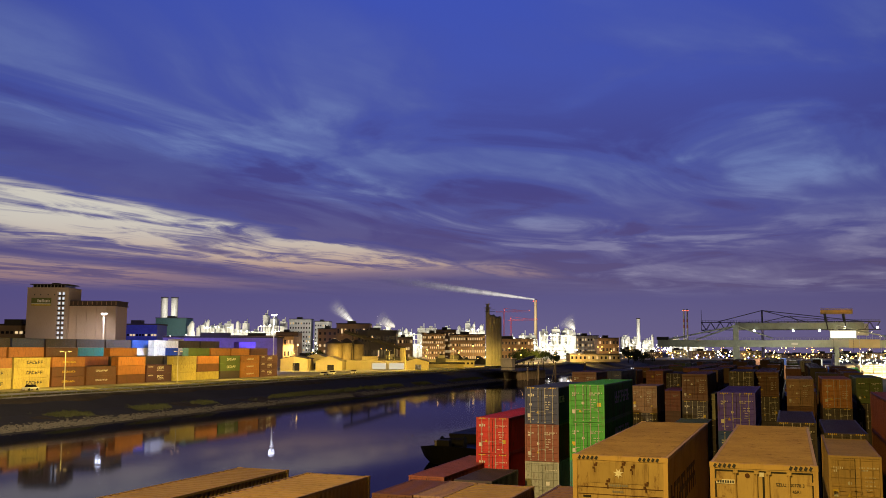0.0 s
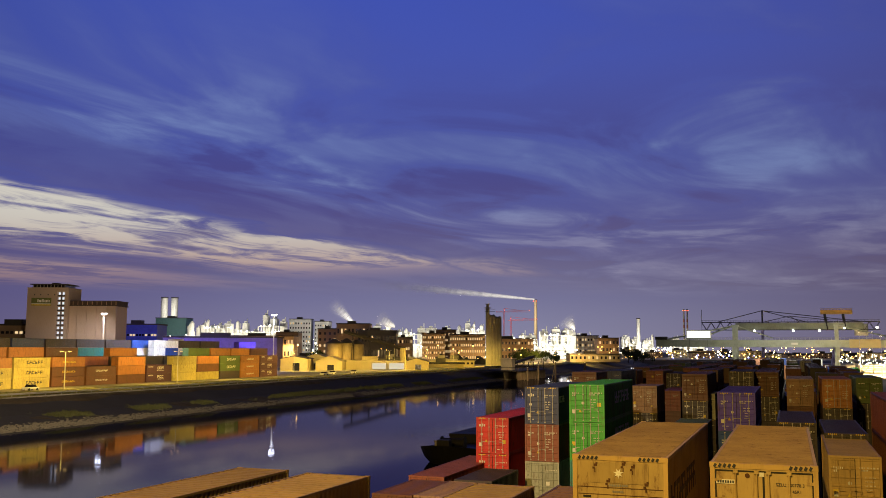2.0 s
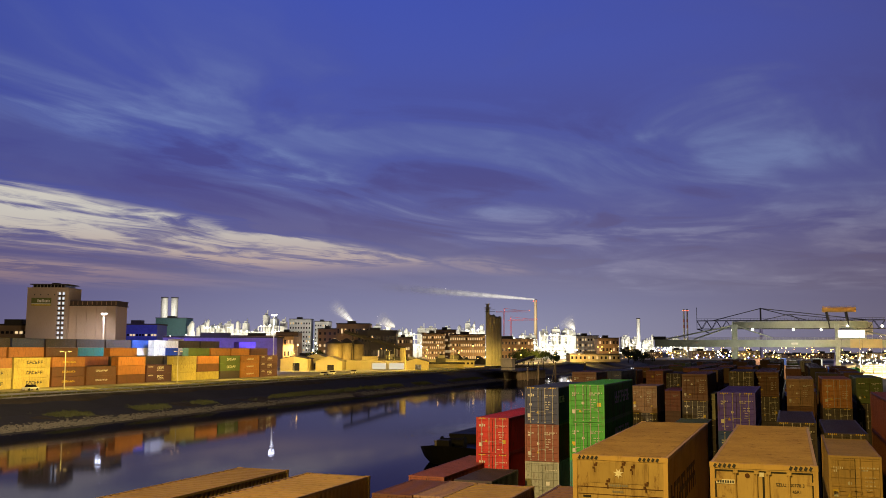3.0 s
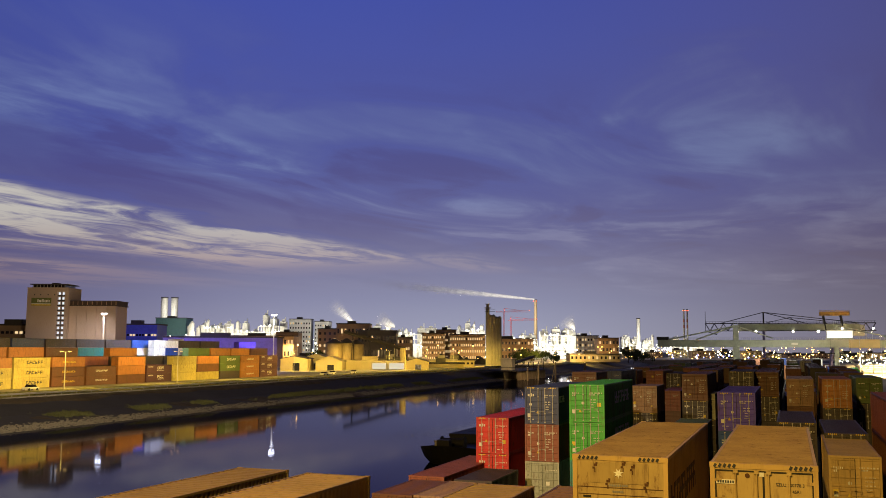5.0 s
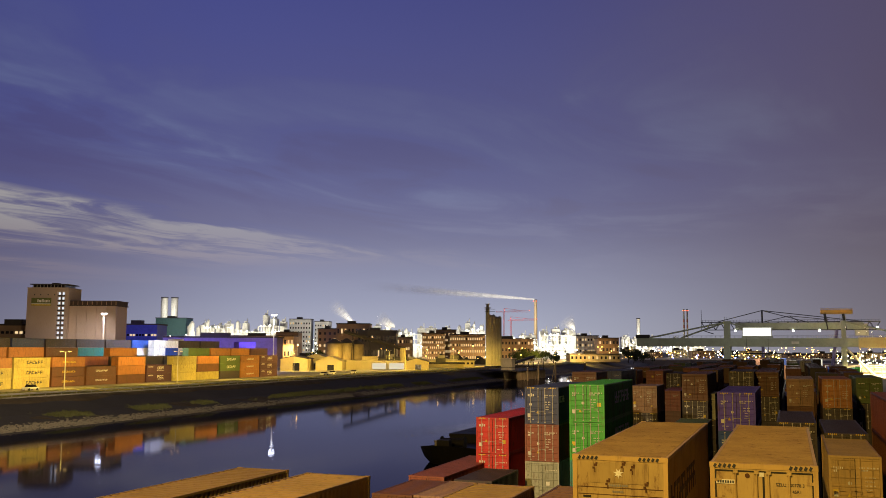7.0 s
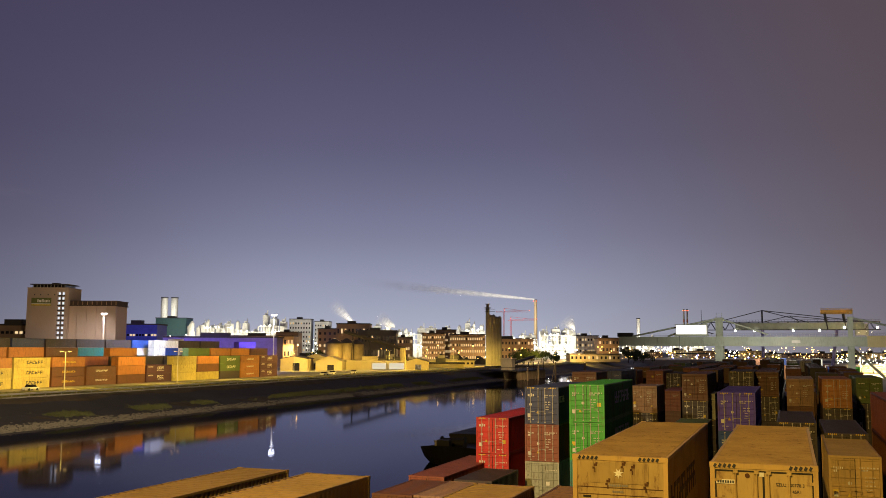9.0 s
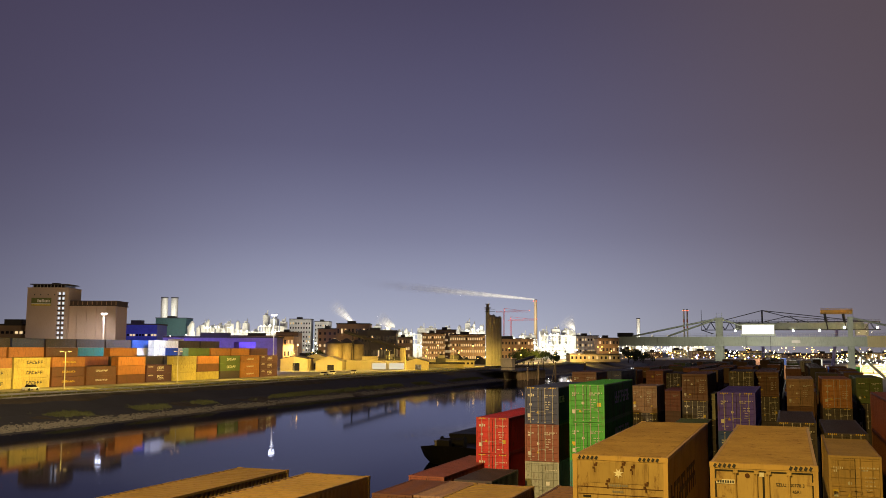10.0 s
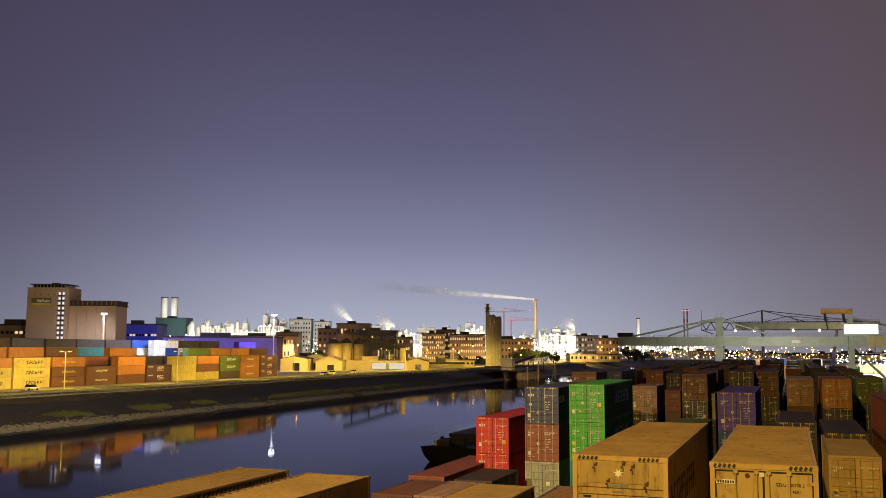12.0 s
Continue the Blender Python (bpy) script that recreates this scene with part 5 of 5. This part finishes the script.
# ---- street lamps of the far quay, and the tall white mast lamps ----
bulb_me = made("bulb", lambda bm: bmesh.ops.create_icosphere(bm, subdivisions=2, radius=0.4), sodium_glow)
for x, y, z in ((-205.8, 478.28, 12.88), (-221.58, 397.77, 12.31), (-211.36, 561.55, 12.85), (-190.35, 569.34, 12.85), (-231.02, 575.59, 13.3), (-217.81, 559.16, 10.31), (-261.2, 543.06, 12.85),
                (-150.88, 690.64, 10.66), (-146.21, 756.36, 12.96), (-150.74, 797.35, 13.08), (-154.84, 902.48, 13.93), (-185.69, 677.73, 11.09), (-208.95, 583.77, 10.67)):
    t = thing("street_lamp", pose(x, y, 0), "orange sodium street lamp on a thin pole", "street lamp", "sodium street lamps")
    bm = bmesh.new()
    rod(bm, (0, 0, 0), (0, 0, z), 0.12, 6)
    part("pole", bm, steel, t)
    part("bulb", bulb_me, None, t, at=pose(0, 0, z))
for x, y, z, col in ((-264.62, 312.48, 24.45, WHITE), (-222.18, 376.22, 25.79, WHITE)):
    t = thing("flood_mast", pose(x, y, 0), "tall white floodlight mast above the stacks", "light mast", "floodlight masts")
    bm = bmesh.new()
    rod(bm, (0, 0, 0), (0, 0, z), 0.28, 8, 0.2)
    part("pole", bm, works_steel, t)
    for s in (-0.8, 0.8):
        bm = bmesh.new()
        box(bm, s - 0.4, -0.3, z - 0.1, s + 0.4, 0.3, z + 0.25)
        part("lamp_head", bm, mast_glow, t)
    lamp("mast_floodlight", (x, y - 1.5, z - 1.5), 14000, (0.95, 0.88, 0.85), 0.5, 150, (x - 8, y + 6, 0))
lamp("violet_floodlight", (-268.07, 401.86, 20), 50000, VIOLET, 1.0, 150, (-285.18, 427.51, 0))
lamp("violet_floodlight", (-315.81, 394.82, 24), 60000, VIOLET, 1.0, 150, (-342.13, 427.72, 0))
for x, y in ((-206.39, 376.74), (-188.81, 399.26), (-167.68, 417.76), (-173.19, 490.38), (-225.86, 449.51), (-164.37, 536.31), (-154.37, 753.34)):
    lamp("street_floodlight", (x, y, 11), 25000, SODIUM, 0.5, 150, (x - 5, y + 4, 0))


lamp("street_floodlight", (-273.21, 298.63, 14), 6000, (1.0, 0.70, 0.46), 0.5, 160, (-289.16, 319.38, 12))

# depot huts, stores and trailers between the sheds and the silo
hq = random.Random(12)
for i in range(26):
    d = hq.uniform(500, 680)
    u_ = hq.uniform(-0.165, 0.04) if i < 19 else hq.uniform(0.10, 0.17)
    v = Vector((-math.sin(YAW), math.cos(YAW), 0)) * d + Vector((math.cos(YAW), math.sin(YAW), 0)) * (u_ * d)
    if v.x < -186:
        building(v.x, v.y, hq.uniform(6, 20), hq.uniform(2.6, 5.0), hq.uniform(5, 10), hq.choice((pale_wall, pale_wall, concrete, brick_mat)), "small depot store under sodium light", 1, 4, 0.3, 1.0, 0.8, 200 + i,
                 roof=hq.choice((dark_roof, concrete)), name="depot_store")
for x, y, power in ((-192.84, 525.75, 24000), (-181.8, 540.52, 20000), (-158.92, 623.66, 5000), (-167.25, 748.56, 8000), (-216.47, 495.66, 24000), (-220.98, 456.65, 24000)):
    lamp("street_floodlight", (x, y, 12), power, SODIUM, 0.5, 155, (x - 4, y + 4, 0))
# unseen spot hung over open water, added to bring out the jetty
lamp("jetty_fill", (-118, 425, 24), 95000, (1.0, 0.68, 0.3), 0.6, 34, (-131, 486, -1))

# ---- the far shore with its scattered lights ----
bm = bmesh.new()
for k in range(7):
    box(bm, -160 + k * 60, 1020 + 6 * (k % 2), -6, -100 + k * 60, 1300, 0.5)
solid("far_shore", bm, concrete, "dark far shore where the river bends", "ground", kind="structure")


def light_field(name, label, material, spots):
    bm = bmesh.new()
    for x, y, z, r_ in spots:
        bmesh.ops.create_icosphere(bm, subdivisions=1, radius=r_, matrix=Matrix.Translation((x, y, z)))
    return solid(name, bm, material, label, "lights", kind="stuff")


q = random.Random(77)
FW, RT = Vector((-math.sin(YAW), math.cos(YAW), 0)), Vector((math.cos(YAW), math.sin(YAW), 0))


def lights(n, u0, u1, d0, d1, z0, z1, r0, r1):
    out = []
    for i in range(n):
        d, u_ = q.uniform(d0, d1), q.uniform(u0, u1)
        v = FW * d + RT * (u_ * d)
        out.append((v.x, v.y, z0 + (z1 - z0) * q.random() ** 1.6, q.uniform(r0, r1)))
    return out


for u_ in (0.20, 0.25, 0.30, 0.35, 0.40, 0.46):
    v = FW * 1090 + RT * (u_ * 1090)
    lamp("shore_floodlight", (v.x, v.y - 25, 22), 26000, (1.0, 0.66, 0.2), 1.0, 150, (v.x, v.y + 10, 0))
light_field("shore_lights", "sodium lamps scattered along the far shore", sodium_glow, lights(260, 0.17, 0.50, 1030, 1500, 1, 15, 0.35, 1.0) + lights(70, -0.16, 0.18, 640, 1000, 4, 12, 0.25, 0.6))
light_field("works_lights", "white work lamps scattered over the chemical works", white_glow, lights(70, 0.18, 0.36, 1150, 1500, 4, 22, 0.4, 1.0) + lights(300, -0.31, 0.17, 950, 1250, 5, 27, 0.35, 1.0))
light_field("apron_lights", "white and amber lamps on the lit apron", white_glow, lights(80, 0.42, 0.50, 430, 760, 3, 10, 0.2, 0.5))
blue_glow = glow("blue_lamp", (0.25, 0.3, 1.0), 8)
light_field("blue_lights", "blue-violet lamps by the bend of the river", blue_glow, lights(16, 0.24, 0.34, 1015, 1030, 2, 6, 0.5, 1.0))
light_field("beacon_lights", "dazzling white flood lamps on the far shore", white_glow, lights(3, 0.238, 0.246, 1010, 1030, 10, 13, 1.3, 1.8) + lights(5, 0.2, 0.4, 1010, 1030, 8, 12, 0.8, 1.2))
for x, y, h in ((29.76, 469.66, 19), (37.82, 504.65, 20), (36.27, 440.08, 17), (42.87, 613.18, 22)):
    lamp_mast(x, y, h, "tall pale lamp mast on the lit apron", white_glow, 2, "apron lamp masts")
for i in range(12):
    d, u_ = q.uniform(1080, 1350), 0.2 + 0.026 * i
    v = FW * d + RT * (u_ * d)
    building(v.x, v.y, q.uniform(18, 40), q.uniform(5, 13), 18, q.choice((brick_mat, pale_wall, dark_roof)), "low works building on the far shore", 2, 7, 0.5, 1.3, 1.2, 60 + i)

# ---- trees, heaps and cars on the far quay ----
leaf_mat = surface("foliage", (0.05, 0.08, 0.02), (0.09, 0.11, 0.03), rough=0.8, grain=4, vary=0.3)
bark = surface("bark", (0.08, 0.06, 0.04), rough=0.9)


def crown_mesh(seed, w, h):
    r_ = random.Random(seed)
    verts, faces = [], []
    blobs = [(Vector((r_.gauss(0, w * 0.3), r_.gauss(0, w * 0.3), h * r_.uniform(0.35, 0.95))), w * r_.uniform(0.16, 0.3)) for k in range(11)]
    for c_, rad in blobs:
        for k in range(110):
            p = c_ + Vector((r_.gauss(0, 1), r_.gauss(0, 1), r_.gauss(0, 0.8))).normalized() * rad * r_.uniform(0.6, 1.1)
            a = Vector((r_.gauss(0, 1), r_.gauss(0, 1), r_.gauss(0, 1))).normalized() * 0.45
            b = a.orthogonal().normalized() * 0.3
            n = len(verts)
            verts += [p - a, p + b, p + a, p - b]
            faces.append((n, n + 1, n + 2, n + 3))
    me = bpy.data.meshes.new("crown")
    me.from_pydata(verts, [], faces)
    me.materials.append(leaf_mat)
    return me


for i, (x, y, w, h) in enumerate(((-123.45, 764.8, 12, 11), (-116.02, 746.23, 10, 10), (-113.76, 779.06, 12, 9), (-183.81, 667.76, 11, 10), (-181.73, 679.19, 10, 9), (-191.62, 675.53, 9, 8), (-179.6, 701.32, 9, 9), (-282.89, 535.02, 9, 9), (-173.02, 714.42, 8, 8))):
    t = thing("tree", pose(x, y, 0), "broad leafy tree lit from below by street lamps", "tree", "trees on the far quay")
    bm = bmesh.new()
    rod(bm, (0, 0, 0), (0.3, 0, h * 0.5), 0.4, 8, 0.2)
    for k in range(5):
        rod(bm, (0.2, 0, h * (0.3 + 0.05 * k)), (math.cos(k * 1.3) * w * 0.3, math.sin(k * 1.3) * w * 0.3, h * 0.75), 0.15, 5, 0.05)
    part("trunk", bm, bark, t)
    part("crown", crown_mesh(i, w, h), None, t)
coal = surface("coal", (0.02, 0.02, 0.02), (0.05, 0.045, 0.04), rough=0.9, grain=3)
for i, (x, y, w, h) in enumerate(((-212.44, 603.81, 7, 7), (-201.07, 618.69, 6, 5), (-209, 610.42, 5, 5))):
    bm = bmesh.new()
    bmesh.ops.create_cone(bm, cap_ends=True, segments=24, radius1=w, radius2=0.4, depth=h, matrix=Matrix.Translation((0, 0, h / 2)))
    bmesh.ops.subdivide_edges(bm, edges=bm.edges[:], cuts=2, use_grid_fill=True)
    for v in bm.verts:
        v.co += Vector((noise.noise(v.co * 0.5), noise.noise(v.co * 0.5 + Vector((9, 0, 0))), 0)) * 0.8
    solid("bulk_heap", bm, coal, "dark conical bulk heap in the depot yard", "heap", "bulk heaps", at=pose(x, y, 0.25))
car_white = surface("car_white", (0.7, 0.7, 0.68), rough=0.3)
for x, y in ((-174, 180.5), (-172, 330), (-176, 345), (-174.5, 362)):
    t = thing("car", pose(x, y, 0.22), "small white car parked on the quay road", "car", "parked cars")
    bm = bmesh.new()
    box(bm, -0.85, -2.1, 0.3, 0.85, 2.1, 0.85)
    bmesh.ops.bevel(bm, geom=bm.edges[:], offset=0.12, segments=2, affect="EDGES")
    part("body", bm, car_white, t)
    bm = bmesh.new()
    v = box(bm, -0.75, -1.2, 0.84, 0.75, 1.3, 1.42)
    for p in v[4:]:
        p.co.y *= 0.7
        p.co.x *= 0.85
    part("cabin", bm, dark_glass, t)
    for sx in (-0.8, 0.8):
        for sy in (-1.3, 1.3):
            bm = bmesh.new()
            rod(bm, (sx - 0.1, sy, 0.31), (sx + 0.1, sy, 0.31), 0.31, 12)
            part("wheel", bm, rubber, t)

# ---- barge at the near quay ----
barge = thing("river_barge", pose(-45.4, 121, WATER), "dark steel river barge moored at the quay, bow forward", "barge")
bm = bmesh.new()
ring = []
for y, w, z, k in ((0, 0.5, 2.9, 3.6), (0.6, 1.7, 2.8, 3.4), (1.8, 3.0, 2.6, 3.0), (3.6, 4.1, 2.3, 2.4), (6.5, 4.8, 2.0, 1.2), (11, 5.0, 1.8, 0.2), (85, 5.0, 1.8, 0)):
    ring.append([bm.verts.new(p) for p in ((-w, y, z), (-w * 0.95, y + k * 0.4, z * 0.4), (-w * 0.6, y + k, -1.2), (w * 0.6, y + k, -1.2), (w * 0.95, y + k * 0.4, z * 0.4), (w, y, z))])
for p, q_ in zip(ring, ring[1:]):
    for i in range(6):
        bm.faces.new((p[i], p[(i + 1) % 6], q_[(i + 1) % 6], q_[i]))
bm.faces.new(ring[0])
bm.faces.new(ring[-1][::-1])
bmesh.ops.recalc_face_normals(bm, faces=bm.faces)
part("hull", bm, darksteel, barge)
bm = bmesh.new()
box(bm, -4.2, 16, 1.7, 4.2, 80, 2.7)
for i in range(12):
    box(bm, -4.3, 16 + i * 5.4, 2.7, 4.3, 20.8 + i * 5.4, 3.1)
part("hatch_covers", bm, darksteel, barge)
bm = bmesh.new()
box(bm, -0.9, 1.6, 2.5, 0.9, 2.8, 3.5)
part("bow_locker", bm, darksteel, barge)
bm = bmesh.new()
rod(bm, (-1.6, 6, 2.8), (1.6, 6, 2.8), 0.6, 10)
for s in (-1.7, 1.7):
    rod(bm, (s - 0.1, 6, 2.8), (s + 0.1, 6, 2.8), 0.85, 12)
part("windlass", bm, darksteel, barge)
bollard_me = made("bollard", lambda bm: (rod(bm, (0, 0, 0), (0, 0, 0.8), 0.22, 8), rod(bm, (0, 0, 0.7), (0, 0, 0.9), 0.32, 8)), steel)
for s in (-3.6, 3.6):
    for y in (8.5, 11):
        part("bollard", bollard_me, None, barge, at=pose(s, y, 1.85))

# ---- jetty below the silo ----
jetty = thing("loading_jetty", pose(-140, 470, 0), "dark timber loading jetty on piles below the silo", "jetty")
timber = surface("wet_timber", (0.24, 0.18, 0.11), (0.12, 0.09, 0.06), rough=0.85, grain=9, streak=True)
pile_me = made("pile", lambda bm: rod(bm, (0, 0, -8), (0, 0, -0.6), 0.38, 8), timber)
for i in range(27):
    for s in (0, 7.4):
        part("pile", pile_me, None, jetty, at=pose(s, i * 2.15, 0))
plank_me = made("plank", lambda bm: box(bm, -0.12, 0, -4.6, 0.12, 0.3, -0.8), timber)
for i in range(50):
    part("plank", plank_me, None, jetty, at=pose(6.6, i * 1.1 + 0.4, 0.1 * (i % 3)))
for x, y, top in ((-115, 479, 4.2), (-123.3, 475.9, 2.7), (-127.5, 470, 1.2), (-108, 520, 3.2)):
    t = thing("mooring_dolphin", pose(x, y, 0), "tall timber mooring pile with a white cap", "mooring pile", "mooring piles by the jetty")
    bm = bmesh.new()
    rod(bm, (0, 0, -8), (0, 0, top), 0.5, 10, 0.42)
    part("pile", bm, timber, t)
    bm = bmesh.new()
    rod(bm, (0, 0, top), (0, 0, top + 0.5), 0.46, 10, 0.3)
    part("cap", bm, white_wall, t)
    bm = bmesh.new()
    rod(bm, (-2.6, 0.4, -8), (-0.3, 0, top - 1.5), 0.22, 6)
    part("brace", bm, timber, t)
bm = bmesh.new()
box(bm, -14, -2, -0.8, 8, 58, -0.2)
part("deck", bm, darksteel, jetty)
bm = bmesh.new()
box(bm, -3, 4, -0.2, 3, 10, 5.5)
box(bm, -3.6, 3.4, 5.5, 3.6, 10.6, 6.1)
part("hut", bm, concrete, jetty)
bm = bmesh.new()
for i in range(6):
    rod(bm, (-14, i * 11, 1.4), (8, i * 11, 1.4), 0.15, 5)
    rod(bm, (7, i * 11, -0.2), (7, i * 11, 4), 0.2, 5)
rod(bm, (0, 20, 3.5), (0, 58, 6.5), 0.9, 6)
part("loader", bm, darksteel, jetty)


# ---- steam plumes: soft rigid puffs that lean on the wind ----
def steam_material(name):
    m = bpy.data.materials.new(name)
    nt = tree(m)
    tc = node(nt, "ShaderNodeTexCoord").outputs["Object"]
    p = node(nt, "ShaderNodeSeparateXYZ", {0: tc})
    n = node(nt, "ShaderNodeTexNoise", {"Vector": tc, "Scale": 0.07, "Detail": 5}).outputs[0]
    along = math_(nt, "DIVIDE", p.outputs[0], -260.0)
    fall = smooth(nt, along, 1.0, 0.0)
    wide = math_(nt, "ADD", math_(nt, "MULTIPLY", along, 11.0), 1.5)
    cross = math_(nt, "DIVIDE", math_(nt, "ABSOLUTE", p.outputs[2]), wide)
    dens = math_(nt, "MULTIPLY", math_(nt, "MULTIPLY", fall, smooth(nt, cross, 1.0, 0.0)), smooth(nt, n, 0.2, 0.65, 0.6, 1.5), True)
    white = node(nt, "ShaderNodeMixShader", {0: 0.5, 1: node(nt, "ShaderNodeBsdfDiffuse", {0: (0.9, 0.9, 0.92, 1)}).outputs[0], 2: node(nt, "ShaderNodeBsdfTranslucent", {0: (0.9, 0.9, 0.92, 1)}).outputs[0]})
    out = node(nt, "ShaderNodeMixShader", {0: dens, 1: node(nt, "ShaderNodeBsdfTransparent").outputs[0], 2: white.outputs[0]})
    nt.links.new(out.outputs[0], node(nt, "ShaderNodeOutputMaterial").inputs[0])
    return m


def plume_sheet():
    bm = bmesh.new()
    rows = [[bm.verts.new((-260 * i / 12, 0.8 * math.sin(i), (-1 if j == 0 else 1) * (2.0 + 13 * i / 12) * (j != 1))) for j in range(3)] for i in range(13)]
    for a, b in zip(rows, rows[1:]):
        for j in range(2):
            bm.faces.new((a[j], a[j + 1], b[j + 1], b[j]))
    return bm


PLUME = pose(-331.62, 1263.54, 79.97, 0, 5, 20.35)
plume = solid("steam_plume", plume_sheet(), steam_material("steam"), "thin pale steam plume trailing from the tall chimney", "steam", at=PLUME)
plume_small = solid("steam_plume", plume_sheet(), bpy.data.materials["steam"], "short white steam plume over the works", "steam", at=pose(-479.48, 995.38, 39.31, 0, 42, 20.35))
plume_small.scale = (0.16, 0.3, 1.1)
for x, y, z, lean, size in ((-430, 1000, 36, 28, 0.10), (-225, 1030, 33, 50, 0.07)):
    puff = solid("steam_plume", plume_sheet(), bpy.data.materials["steam"], "small white steam puff drifting off the works", "steam", at=pose(x, y, z, 0, lean, 20.35))
    puff.scale = (size, 0.3, 1.3)
# unseen spots aimed at the plumes, added to whiten the steam
lamp("steam_fill", (-342.25, 1179.6, 22), 700000, WHITE, 2.0, 110, (-377.9, 1246.38, 84))
lamp("steam_fill", (-468.04, 956.97, 30), 150000, WHITE, 2.0, 80, (-489.43, 991.7, 48))



def motions():
    drift = Vector((math.sin(radians(32)), math.cos(radians(32)), 0)) * 0.2 * DECK
    drift.rotate(Matrix.Rotation(YAW, 3, "Z"))
    walk(clouds, [(t, Matrix.Translation(Vector((0, 0, EYE[2] + DECK)) - drift * t) @ pose(0, 0, 0, 0, 0, 20.35)) for t in (0, 3, 6, 9, 12)])
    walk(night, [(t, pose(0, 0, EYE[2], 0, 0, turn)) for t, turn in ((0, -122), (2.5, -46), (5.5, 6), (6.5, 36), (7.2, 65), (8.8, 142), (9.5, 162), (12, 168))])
    walk(plume, [(t, PLUME @ pose(0, 0, 0, 0, a, 0)) for t, a in ((0, 2.5), (1.5, 1.0), (3, -0.5), (5, 0.6), (7, -0.6), (9, 0.4), (12, -0.4))])
    walk(near_crane, [(t, pose(0, y, 0)) for t, y in ((0, 504), (1.5, 504), (2.5, 492), (3.2, 492), (4.8, 504), (6.4, 504), (6.6, 495), (6.8, 466), (7.0, 433), (7.2, 386), (7.4, 384.5), (12, 384.5))])
    walk(trolley, [(t, pose(x, 0, 0)) for t, x in ((0, 24.6), (0.7, 25), (1.0, -29), (1.2, -43.5), (1.5, 2.7), (1.7, 27), (2.0, -44), (2.2, -45), (2.5, 10.9), (2.7, 5.5), (3.0, 27.7), (3.2, 5.8), (3.7, 24), (4.2, -20), (5.0, 23), (5.2, -37), (5.5, -15), (5.7, -3.5), (6.0, 0), (6.2, 26.5), (6.8, 26),
                                                   (7.0, -13.5), (7.2, -44.7), (7.6, 10), (8.1, 24), (8.6, -20), (8.8, -39), (9.0, -36.7), (9.2, 21.6), (9.7, 22.6), (10.0, -11.6), (10.2, -35), (10.5, 6), (10.7, 26.7), (11.0, -44), (11.2, -41.6), (11.5, 25), (12, 25))])
    walk(far_crane, [(t, pose(0, y, 0)) for t, y in ((0, 655), (0.8, 660), (1.5, 687), (2.5, 625), (3.2, 622), (4.0, 670), (4.8, 695), (5.2, 670), (5.5, 655), (12, 655))])


motions()
